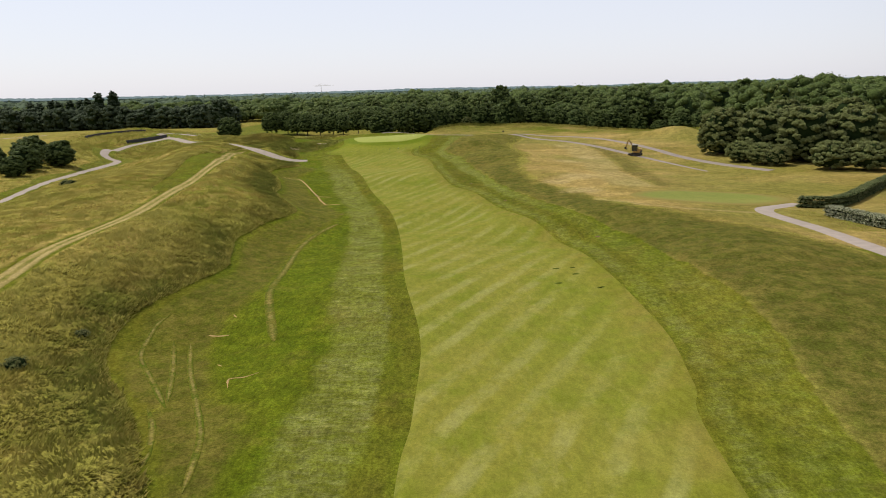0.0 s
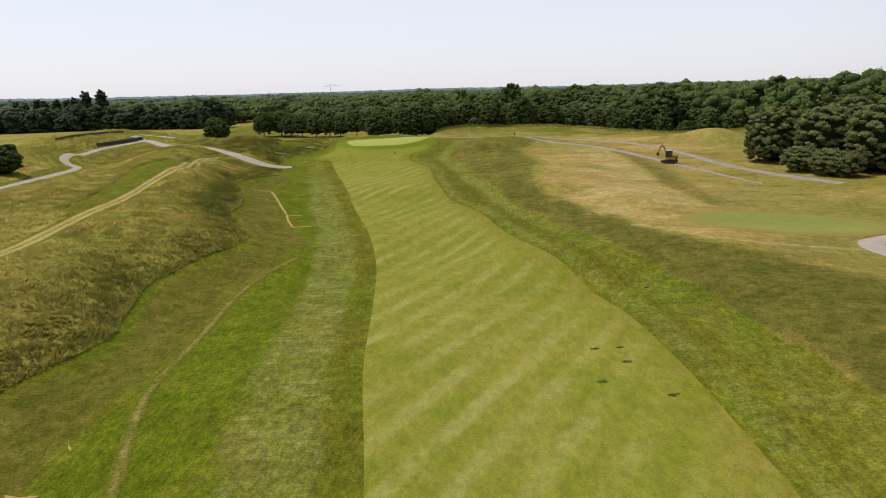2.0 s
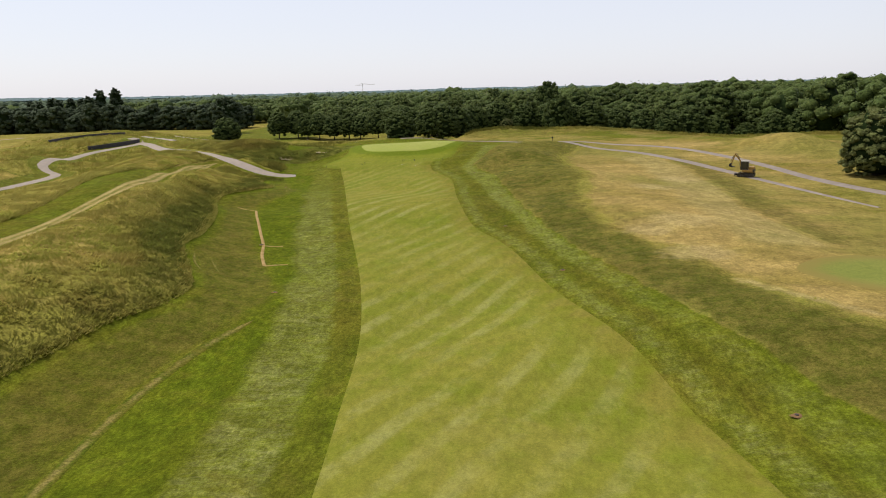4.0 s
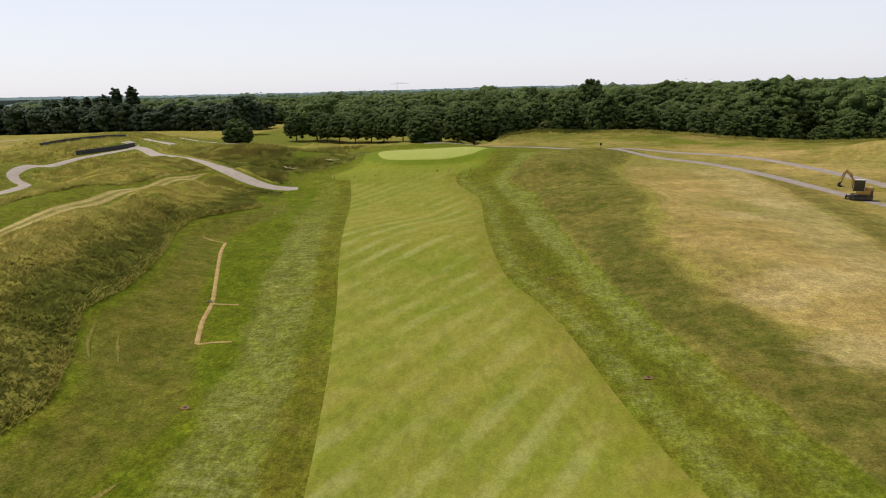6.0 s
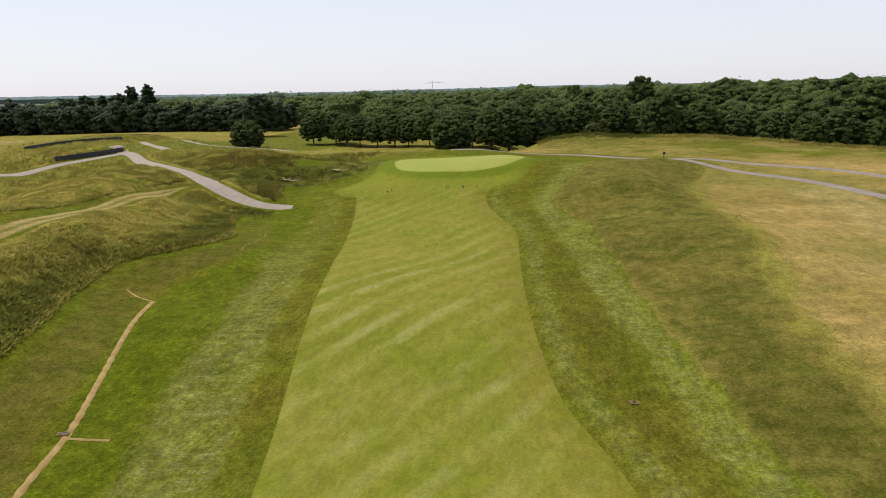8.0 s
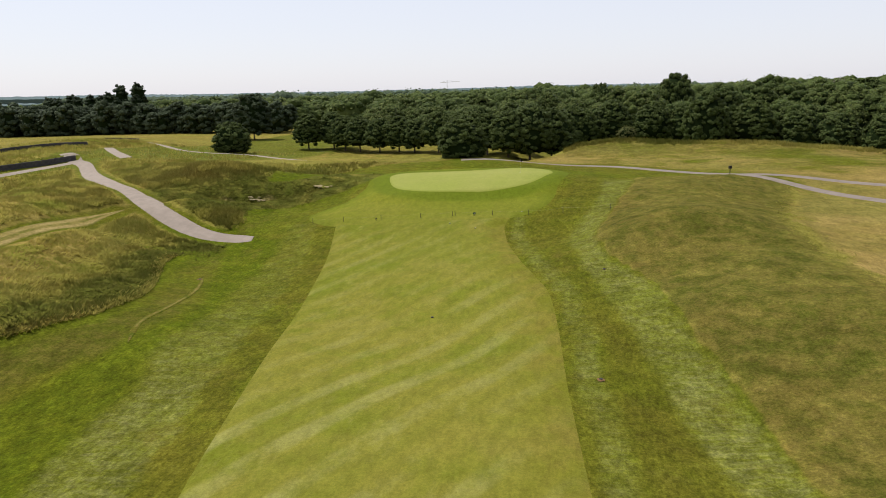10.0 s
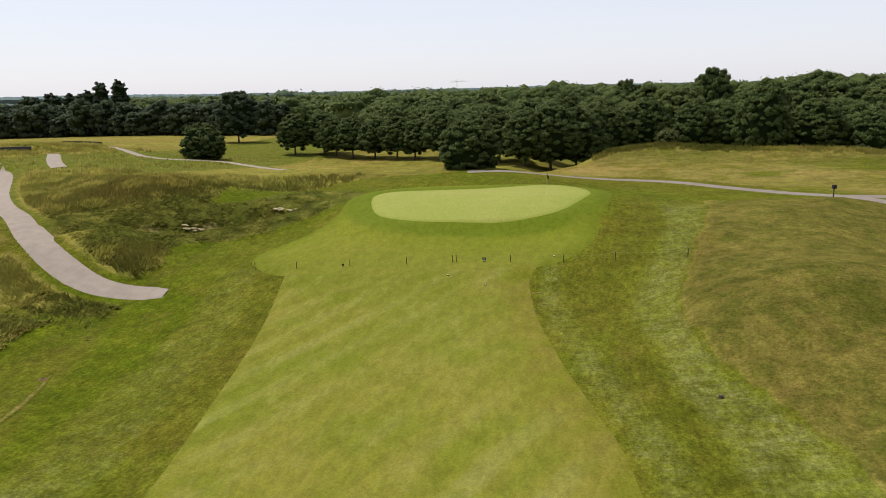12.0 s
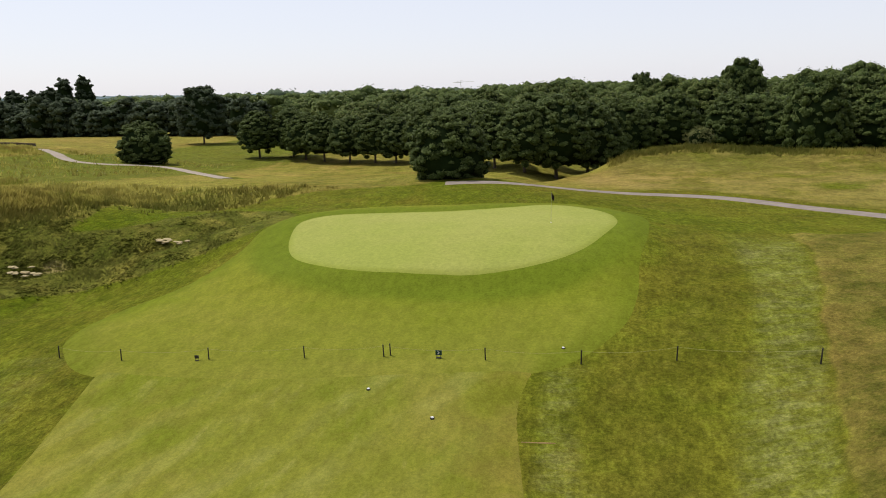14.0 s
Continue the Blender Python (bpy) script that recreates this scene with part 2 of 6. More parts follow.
APRON = spline([(-24.1, 184.6), (-27.4, 187.0), (-28.6, 189.4), (-28.0, 192.5), (-26.2, 196.0), (-25.2, 201), (-25.6, 206), (-24.0, 211), (-18, 213.2), (-9, 215), (-2, 214.5), (0.8, 209), (0.6, 202), (-0.4, 196), (-0.8, 192), (-1.8, 188.4), (-4.6, 185.2), (-10, 184.2), (-17, 183.8)], 0.5, True)
GREEN_EAST = spline([(27.3, 98.0), (32.9, 102.4), (40.8, 102.0), (46.4, 98.3), (47.2, 91.5), (41.5, 87.4), (34.4, 87.6), (29.1, 91.6)], 0.5, True)
BROOK = spline([(-47, 190), (-42.5, 194.5), (-38.5, 198.5), (-34.5, 201.5), (-31.5, 204.5), (-29, 209)], 1.0)


# ---- materials ----
class Nodes:
    """A short hand for node trees."""

    def __init__(self, name, roughness=0.8, metal=0.0, specular=0.3):
        self.material = bpy.data.materials.new(name)
        self.material.use_nodes = True
        self.tree = self.material.node_tree
        self.bsdf = self.tree.nodes["Principled BSDF"]
        self.bsdf.inputs["Roughness"].default_value = roughness
        self.bsdf.inputs["Metallic"].default_value = metal
        self.bsdf.inputs["Specular IOR Level"].default_value = specular
        self.place = self.add("ShaderNodeNewGeometry").outputs["Position"]

    def add(self, kind):
        return self.tree.nodes.new(kind)

    def join(self, a, b):
        if hasattr(a, "is_linked"):
            self.tree.links.new(a, b)
        else:
            b.default_value = (*a, 1.0) if isinstance(a, tuple) and len(a) == 3 and b.type == "RGBA" else a

    def noise(self, scale, detail=3.0, rough=0.55, stretch=None, turn=0.0, warp=0.0):
        n = self.add("ShaderNodeTexNoise")
        n.inputs["Scale"].default_value, n.inputs["Detail"].default_value, n.inputs["Roughness"].default_value = scale, detail, rough
        n.inputs["Distortion"].default_value = warp
        if stretch:
            m = self.add("ShaderNodeMapping")
            m.inputs["Rotation"].default_value = (0, 0, radians(turn))
            m.inputs["Scale"].default_value = stretch
            self.join(self.place, m.inputs["Vector"])
            self.join(m.outputs["Vector"], n.inputs["Vector"])
        else:
            self.join(self.place, n.inputs["Vector"])
        return n.outputs["Fac"]

    def wave(self, size, turn, warp=2.0, detail=2.0, fine=1.0):
        m = self.add("ShaderNodeMapping")
        m.inputs["Rotation"].default_value = (0, 0, radians(turn))
        self.join(self.place, m.inputs["Vector"])
        w = self.add("ShaderNodeTexWave")
        w.wave_profile = "SIN"
        w.inputs["Scale"].default_value = 0.314 / size
        w.inputs["Distortion"].default_value = warp
        w.inputs["Detail"].default_value = detail
        w.inputs["Detail Scale"].default_value = fine
        self.join(m.outputs["Vector"], w.inputs["Vector"])
        return w.outputs["Fac"]

    def attr(self, name):
        a = self.add("ShaderNodeAttribute")
        a.attribute_name = name
        return a.outputs["Fac"]

    def math(self, op, a, b=0.0, clamp=False):
        m = self.add("ShaderNodeMath")
        m.operation, m.use_clamp = op, clamp
        self.join(a, m.inputs[0])
        self.join(b, m.inputs[1])
        return m.outputs[0]

    def step(self, v, a, b, lo=0.0, hi=1.0):
        m = self.add("ShaderNodeMapRange")
        m.interpolation_type = "SMOOTHSTEP"
        self.join(v, m.inputs[0])
        for i, q in zip((1, 2, 3, 4), (a, b, lo, hi)):
            m.inputs[i].default_value = q
        return m.outputs[0]

    def mix(self, fac, a, b, kind="MIX"):
        m = self.add("ShaderNodeMix")
        m.data_type, m.blend_type = "RGBA", kind
        self.join(fac, m.inputs[0])
        self.join(a, m.inputs[6])
        self.join(b, m.inputs[7])
        return m.outputs[2]

    def grain(self, colour, scale, lo, hi, stretch=None, turn=0.0):
        """Fine light and dark blades of a surface."""
        g = self.step(self.noise(scale, 5, 0.75, stretch, turn), 0.32, 0.68, lo, hi)
        both = self.add("ShaderNodeCombineColor")
        for k in range(3):
            self.join(g, both.inputs[k])
        return self.mix(1.0, colour, both.outputs[0], "MULTIPLY")

    def bump(self, height, strength, distance):
        b = self.add("ShaderNodeBump")
        b.inputs["Strength"].default_value, b.inputs["Distance"].default_value = strength, distance
        self.join(height, b.inputs["Height"])
        self.join(b.outputs["Normal"], self.bsdf.inputs["Normal"])

    def done(self, colour):
        self.join(colour, self.bsdf.inputs["Base Color"])
        return self.material


STRAW, OLIVE, DEEP, BROWN = (0.330, 0.255, 0.070), (0.200, 0.182, 0.034), (0.082, 0.104, 0.013), (0.200, 0.132, 0.034)


def fescue(n, dry):
    """Long grass: olive, straw, rust and deep green in drifts. dry: from lush, below 0, to 1."""
    c = n.mix(n.step(n.noise(0.055, 4, 0.6), 0.40, 0.62), OLIVE, (0.180, 0.150, 0.030))
    c = n.mix(n.math("MULTIPLY", n.step(n.noise(0.13, 5, 0.65), 0.52, 0.66), 0.55), c, BROWN)
    c = n.mix(n.math("MULTIPLY", n.step(n.math("SUBTRACT", n.noise(0.075, 5, 0.62, warp=1.0), n.math("MULTIPLY", dry, 0.12)), 0.50, 0.68), 0.6), c, DEEP)
    c = n.mix(n.math("MULTIPLY", n.step(n.noise(1.1, 5, 0.75, (1.0, 0.6, 1.0), 30), 0.48, 0.72), 0.65), c, (0.245, 0.200, 0.055))
    c = n.mix(n.math("MULTIPLY", n.step(n.noise(2.6, 5, 0.75), 0.52, 0.70), 0.35), c, (0.085, 0.090, 0.014))
    c = n.mix(n.step(n.math("ADD", dry, n.math("MULTIPLY", n.math("SUBTRACT", n.noise(0.13, 5, 0.65), 0.5), 1.5)), 0.3, 0.95), c, n.mix(n.step(n.noise(0.45, 4, 0.6), 0.35, 0.7), STRAW, (0.200, 0.140, 0.034)))
    lush = n.mix(n.step(n.noise(0.9, 4, 0.7), 0.4, 0.65), (0.054, 0.068, 0.008), (0.098, 0.104, 0.016))
    return n.mix(n.math("MULTIPLY", n.step(n.math("ADD", dry, n.math("MULTIPLY", n.math("SUBTRACT", n.noise(0.35, 5, 0.7), 0.5), 1.5)), -0.55, 0.0, 1.0, 0.0), 0.8), c, lush)


def ground_material():
    n = Nodes("turf_and_rough", 0.95, specular=0.02)
    fine, mid, dry = n.noise(7.0, 4, 0.7), n.noise(0.8, 4, 0.65), n.attr("dry")
    turf = n.mix(n.step(n.noise(0.07, 4, 0.6), 0.35, 0.65), (0.092, 0.110, 0.008), (0.114, 0.108, 0.012))
    turf = n.mix(n.math("MULTIPLY", n.step(mid, 0.42, 0.7), 0.5), turf, (0.072, 0.098, 0.006))
    turf = n.mix(n.math("MULTIPLY", n.step(n.noise(0.2, 5, 0.65), 0.52, 0.68), 0.32), turf, (0.150, 0.112, 0.016))
    turf = n.mix(n.math("MULTIPLY", n.step(n.math("ADD", dry, n.math("MULTIPLY", n.math("SUBTRACT", n.noise(0.3, 4, 0.6), 0.5), 0.6)), -0.6, 0.05, 1.0, 0.0), 0.75), turf, n.mix(n.step(mid, 0.4, 0.65), (0.066, 0.094, 0.004), (0.094, 0.112, 0.006)))
    # the light strip: bleached stalks lying in rows across it
    row = n.noise(1.1, 6, 0.78, (0.7, 1.7, 1.0), -14)
    pale = n.mix(n.step(row, 0.42, 0.66), (0.112, 0.122, 0.016), (0.190, 0.192, 0.058))
    pale = n.mix(n.math("MULTIPLY", n.step(n.noise(3.0, 5, 0.75, (0.5, 1.6, 1.0), -14), 0.48, 0.7), 0.55), pale, (0.215, 0.212, 0.082))
    pale = n.mix(n.math("MULTIPLY", n.step(n.noise(0.22, 4, 0.6), 0.42, 0.62), 0.45), pale, (0.110, 0.126, 0.012))
    turf = n.mix(n.math("MULTIPLY", n.step(n.math("ADD", n.attr("band"), n.math("MULTIPLY", n.math("SUBTRACT", n.noise(0.6, 5, 0.7), 0.5), 0.7)), 0.1, 0.95), 0.75), turf, pale)
    shady = n.mix(n.step(n.noise(0.16, 5, 0.65), 0.40, 0.62), (0.074, 0.080, 0.007), (0.094, 0.086, 0.011))
    shady = n.mix(n.math("MULTIPLY", n.step(n.noise(0.7, 5, 0.7), 0.5, 0.7), 0.5), shady, (0.118, 0.108, 0.020))
    turf = n.mix(n.math("MULTIPLY", n.step(n.math("ADD", n.attr("semi"), n.math("MULTIPLY", n.math("SUBTRACT", n.noise(0.5, 5, 0.7), 0.5), 0.8)), 0.1, 0.95), 0.8), turf, shady)
    turf = n.grain(turf, 4.0, 0.76, 1.24, (1.0, 0.4, 1.0), 8)
    rough = fescue(n, dry)
    edge = n.math("ADD", n.attr("rough"), n.math("MULTIPLY", n.math("SUBTRACT", n.noise(0.6, 4), 0.5), 0.7))
    c = n.mix(n.step(edge, 0.35, 0.65), turf, rough)
    parched = n.mix(n.step(n.noise(0.07, 5, 0.65, (0.5, 1.0, 1.0), -25), 0.38, 0.64), (0.310, 0.222, 0.074), (0.200, 0.152, 0.038))
    parched = n.mix(n.math("MULTIPLY", n.step(n.noise(0.03, 5, 0.65), 0.45, 0.60), 0.65), parched, (0.145, 0.145, 0.028))
    parched = n.mix(n.math("MULTIPLY", n.step(n.noise(0.6, 5, 0.7), 0.48, 0.72), 0.4), parched, (0.160, 0.140, 0.036))
    c = n.mix(n.step(n.math("ADD", n.attr("parched"), n.math("MULTIPLY", n.math("SUBTRACT", n.noise(0.12, 5, 0.65), 0.5), 1.4)), 0.35, 0.8), c, parched)
    c = n.mix(n.math("MULTIPLY", n.step(n.math("ADD", n.attr("hay"), n.math("MULTIPLY", n.math("SUBTRACT", n.noise(0.15, 5, 0.65), 0.5), 0.9)), 0.2, 0.9), 0.6), c, n.mix(n.step(n.noise(0.6, 5, 0.7), 0.4, 0.65), (0.300, 0.240, 0.095), (0.245, 0.200, 0.070)))
    c = n.mix(n.math("MULTIPLY", n.step(n.math("ADD", n.attr("worn"), n.math("MULTIPLY", n.math("SUBTRACT", n.noise(0.5, 5, 0.7), 0.5), 1.1)), 0.2, 0.8), 0.65), c, n.mix(n.step(n.noise(0.7, 7, 0.8), 0.40, 0.60), (0.062, 0.066, 0.009), (0.122, 0.098, 0.022)))
    c = n.mix(n.math("MULTIPLY", n.step(n.math("ADD", n.attr("bare"), n.math("MULTIPLY", n.math("SUBTRACT", n.noise(1.3, 4), 0.5), 0.8)), 0.40, 0.95), 0.6), c, (0.350, 0.270, 0.115))
    c = n.mix(n.math("MULTIPLY", n.step(n.noise(0.19, 6, 0.7, warp=0.6), 0.52, 0.70), 0.30), c, (0.150, 0.112, 0.026))
    c = n.grain(c, 0.33, 0.84, 1.16)
    c = n.grain(c, 1.6, 0.80, 1.20, (1.0, 0.6, 1.0), 15)
    c = n.grain(c, 6.5, 0.72, 1.28)
    c = n.grain(c, 17.0, 0.82, 1.18)
    c = n.mix(n.math("MULTIPLY", n.step(fine, 0.45, 0.8), 0.25), c, (0.028, 0.039, 0.002))
    n.bump(n.math("ADD", fine, n.math("MULTIPLY", n.noise(1.7, 5, 0.7), 2.0)), 0.6, 0.12)
    return n.done(c)


def fairway_material():
    n = Nodes("mown_fairway", 0.95, specular=0.03)
    c = n.mix(n.step(n.noise(0.045, 4, 0.6), 0.35, 0.65), (0.152, 0.158, 0.020), (0.180, 0.168, 0.026))
    c = n.mix(n.math("MULTIPLY", n.step(n.noise(0.25, 4, 0.65), 0.45, 0.7), 0.6), c, (0.108, 0.141, 0.008))
    swath = n.wave(2.75, 28.5, 1.9, 3.0, 0.7)
    streak = n.math("MULTIPLY", n.step(swath, 0.5, 0.95), n.math("MULTIPLY", n.step(n.noise(0.14, 5, 0.75), 0.36, 0.64), n.step(n.noise(0.05, 3, 0.6), 0.34, 0.58, 0.35, 1.0)))
    split = n.add("ShaderNodeSeparateXYZ")
    n.join(n.place, split.inputs[0])
    fade = n.step(split.outputs["Y"], 130, 180, 1.0, 0.45)
    c = n.mix(n.math("MULTIPLY", n.math("MULTIPLY", streak, 0.60), fade), c, (0.262, 0.254, 0.086))
    c = n.mix(n.math("MULTIPLY", n.step(swath, 0.0, 0.4, 1.0, 0.0), 0.18), c, (0.098, 0.122, 0.009))
    c = n.mix(n.math("MULTIPLY", n.step(n.noise(0.9, 6, 0.75, (1.0, 0.35, 1.0), 28), 0.52, 0.72), 0.4), c, (0.240, 0.226, 0.060))
    c = n.mix(n.math("MULTIPLY", n.step(n.noise(0.5, 6, 0.75), 0.58, 0.75), 0.35), c, (0.190, 0.150, 0.030))
    c = n.mix(n.math("MULTIPLY", n.step(n.noise(9.0, 3, 0.7), 0.5, 0.8), 0.25), c, (0.081, 0.090, 0.006))
    c = n.mix(n.math("MULTIPLY", n.step(n.noise(0.11, 6, 0.7, warp=0.8), 0.50, 0.66), 0.45), c, (0.205, 0.182, 0.038))
    c = n.mix(n.math("MULTIPLY", n.step(n.noise(0.17, 5, 0.7, (0.8, 0.4, 1.0), 10), 0.54, 0.70), 0.35), c, (0.112, 0.134, 0.012))
    rim = n.step(n.math("ADD", n.attr("edge"), n.math("MULTIPLY", n.math("SUBTRACT", n.noise(0.5, 5, 0.7), 0.5), 0.9)), 0.0, 0.9, 1.0, 0.0)
    c = n.mix(n.math("MULTIPLY", rim, 0.8), c, n.mix(n.step(n.noise(0.35, 4), 0.4, 0.62), (0.128, 0.132, 0.012), (0.165, 0.140, 0.024)))
    c = n.grain(c, 2.0, 0.86, 1.14, (1.0, 0.45, 1.0), 28)
    c = n.grain(c, 7.0, 0.86, 1.14)
    c = n.grain(c, 19.0, 0.88, 1.12)
    n.bump(n.noise(12.0, 4, 0.7), 0.35, 0.04)
    return n.done(c)


def green_material(name, a, b, contrast=0.4, border=(0.088, 0.112, 0.009), soft=0.6):
    n = Nodes(name, 0.9, specular=0.05)
    c = n.mix(n.step(n.noise(0.12, 4, 0.6), 0.35, 0.65), a, b)
    c = n.mix(n.math("MULTIPLY", n.step(n.noise(0.9, 4, 0.65), 0.45, 0.75), contrast), c, tuple(0.72 * v for v in a))
    c = n.mix(n.math("MULTIPLY", n.step(n.noise(8.0, 3, 0.6), 0.5, 0.8), 0.2), c, tuple(0.6 * v for v in a))
    c = n.grain(c, 5.0, 0.86, 1.12)
    rim = n.step(n.math("ADD", n.attr("edge"), n.math("MULTIPLY", n.math("SUBTRACT", n.noise(0.9, 4), 0.5), 0.5)), 0.05, 0.75, 1.0, 0.0)
    c = n.mix(n.math("MULTIPLY", rim, soft), c, border)
    n.bump(n.noise(15.0, 3, 0.6), 0.25, 0.02)
    return n.done(c)


def fringe_material():
    """Mown apron: fairway turf that grows greener towards the green, with a darker ring of painted slope shade."""
    n = Nodes("fringe_turf", 0.95, specular=0.03)
    split = n.add("ShaderNodeSeparateXYZ")
    n.join(n.place, split.inputs[0])
    north = n.step(n.math("ADD", split.outputs["Y"], n.math("MULTIPLY", n.math("SUBTRACT", n.noise(0.25, 4, 0.65), 0.5), 9.0)), 184, 193)
    fair = n.mix(n.step(n.noise(0.045, 4, 0.6), 0.35, 0.65), (0.150, 0.160, 0.020), (0.176, 0.170, 0.026))
    c = n.mix(north, fair, n.mix(n.step(n.noise(0.1, 4, 0.6), 0.35, 0.65), (0.132, 0.156, 0.012), (0.162, 0.172, 0.018)))
    c = n.mix(n.math("MULTIPLY", n.step(n.noise(0.22, 5, 0.65, (0.5, 1.3, 1.0), 6), 0.48, 0.68), 0.4), c, (0.190, 0.180, 0.030))
    c = n.mix(n.math("MULTIPLY", n.step(n.noise(0.9, 5, 0.7), 0.48, 0.72), 0.35), c, (0.105, 0.130, 0.008))
    c = n.mix(n.math("MULTIPLY", n.step(n.math("ADD", n.attr("collar_shade"), n.math("MULTIPLY", n.math("SUBTRACT", n.noise(0.4, 4), 0.5), 0.5)), 0.2, 0.9), 0.7), c, (0.092, 0.128, 0.009))
    rim = n.step(n.math("ADD", n.attr("edge"), n.math("MULTIPLY", n.math("SUBTRACT", n.noise(0.7, 4), 0.5), 0.5)), 0.05, 0.75, 1.0, 0.0)
    c = n.mix(n.math("MULTIPLY", rim, 0.6), c, (0.098, 0.124, 0.008))
    c = n.grain(c, 2.0, 0.88, 1.12, (1.0, 0.5, 1.0), 20)
    c = n.grain(c, 8.0, 0.84, 1.16)
    n.bump(n.noise(13.0, 4, 0.7), 0.3, 0.03)
    return n.done(c)


def plain(name, a, b, scale=2.0, roughness=0.8, metal=0.0, bump=0.15, size=0.02, specular=0.3):
    n = Nodes(name, roughness, metal, specular)
    c = n.mix(n.step(n.noise(scale, 5, 0.65), 0.35, 0.65), a, b)
    c = n.mix(n.math("MULTIPLY", n.step(n.noise(scale * 0.15, 4), 0.5, 0.75), 0.35), c, tuple(0.75 * v for v in a))
    if bump:
        n.bump(n.noise(scale * 6, 4, 0.7), bump, size)
    return n.done(c)


def leaf_material(name, a, b, c3, glow=0.14, spread=0.45):
    """Leaves: varied from leaf to leaf and from tree to tree, light passing through."""
    n = Nodes(name, 0.6, specular=0.05)
    isle = n.add("ShaderNodeNewGeometry").outputs["Random Per Island"]
    tree = n.math("ADD", n.add("ShaderNodeObjectInfo").outputs["Random"], n.attr("tone"))
    c = n.mix(isle, a, b)
    c = n.mix(n.math("MULTIPLY", n.step(n.noise(0.12, 3), 0.4, 0.7), 0.4), c, c3)
    c = n.mix(n.math("MULTIPLY", n.math("FRACT", tree), spread), c, c3)
    c = n.grain(c, 0.9, 0.75, 1.25)
    thin = n.add("ShaderNodeBsdfTranslucent")
    n.join(c, thin.inputs["Color"])
    both = n.add("ShaderNodeMixShader")
    both.inputs[0].default_value = glow
    n.join(n.bsdf.outputs[0], both.inputs[1])
    n.join(thin.outputs[0], both.inputs[2])
    n.join(both.outputs[0], n.tree.nodes["Material Output"].inputs["Surface"])
    return n.done(c)


def clump_material(name, lit, mid, gap_shade):
    """The massed leaves of a bough seen from afar: lit tips, leaves and the shade between them, painted as colour."""
    n = Nodes(name, 0.7, specular=0.04)
    isle = n.add("ShaderNodeNewGeometry").outputs["Random Per Island"]
    tree = n.math("FRACT", n.math("ADD", n.add("ShaderNodeObjectInfo").outputs["Random"], n.attr("tone")))
    c = n.mix(isle, mid, lit)
    c = n.mix(n.math("MULTIPLY", tree, 0.45), c, lit)
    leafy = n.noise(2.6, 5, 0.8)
    c = n.mix(n.step(leafy, 0.40, 0.54, 0.85, 0.0), c, gap_shade)
    c = n.mix(n.math("MULTIPLY", n.step(n.noise(5.5, 4, 0.8), 0.52, 0.68), 0.6), c, tuple(1.35 * v for v in lit))
    n.bump(leafy, 1.0, 0.35)
    return n.done(c)


def track_material():
    """Two bare wheel lines in dry grass; across: 0 in the middle to 1 at the sides."""
    n = Nodes("worn_wheel_track", 0.95, specular=0.03)
    side = n.math("ADD", n.attr("across"), n.math("MULTIPLY", n.math("SUBTRACT", n.noise(1.2, 5, 0.7), 0.5), 0.55))
    line = n.math("MULTIPLY", n.step(side, 0.12, 0.35), n.step(side, 0.62, 0.88, 1.0, 0.0))
    grass = n.mix(n.step(n.noise(0.5, 5, 0.7), 0.38, 0.65), (0.125, 0.120, 0.022), (0.215, 0.175, 0.050))
    soil = n.mix(n.step(n.noise(1.4, 5, 0.7, (1.0, 0.25, 1.0)), 0.35, 0.68), (0.330, 0.255, 0.105), (0.225, 0.175, 0.055))
    c = n.mix(n.math("MULTIPLY", line, 0.9), grass, soil)
    c = n.grain(c, 5.0, 0.72, 1.28)
    n.bump(n.noise(3.0, 5, 0.7), 0.5, 0.06)
    return n.done(c)


def mark_material():
    """A thin worn line in mown grass; across: 0 in the middle to 1 at the sides."""
    n = Nodes("faint_wheel_mark", 0.95, specular=0.02)
    side = n.math("ADD", n.attr("across"), n.math("MULTIPLY", n.math("SUBTRACT", n.noise(2.2, 5, 0.7), 0.5), 1.3))
    line = n.math("MULTIPLY", n.step(side, 0.05, 0.7, 1.0, 0.0), n.step(n.noise(0.5, 5, 0.7), 0.35, 0.55))
    grass = n.mix(n.step(n.noise(0.8, 5, 0.7), 0.38, 0.65), (0.068, 0.086, 0.008), (0.118, 0.106, 0.016))
    c = n.mix(n.math("MULTIPLY", line, 0.6), grass, n.mix(n.step(n.noise(1.4, 5, 0.7), 0.35, 0.68), (0.260, 0.195, 0.070), (0.185, 0.150, 0.036)))
    c = n.grain(c, 6.5, 0.62, 1.38)
    n.bump(n.noise(7.0, 5, 0.7), 0.5, 0.1)
    return n.done(c)


M_MARK = mark_material()
M_GROUND = ground_material()
M_FAIRWAY = fairway_material()
M_GREEN = green_material("putting_green_turf", (0.238, 0.266, 0.054), (0.266, 0.278, 0.068), 0.25, (0.17, 0.20, 0.016), 0.5)
M_FRINGE = fringe_material()
M_EAST = green_material("parched_green_turf", (0.160, 0.178, 0.036), (0.196, 0.196, 0.046), 0.4, (0.190, 0.150, 0.040), 0.95)
M_PATH = plain("pale_path_concrete", (0.272, 0.227, 0.188), (0.318, 0.266, 0.222), 1.2, 0.9, bump=0.2, specular=0.1)
M_TARMAC = plain("worn_path_asphalt", (0.204, 0.169, 0.144), (0.249, 0.209, 0.178), 0.8, 0.9, bump=0.2, specular=0.1)
M_DIRT = plain("bare_dry_soil", (0.360, 0.250, 0.110), (0.270, 0.180, 0.070), 1.5, 0.95, bump=0.4, size=0.05, specular=0.02)
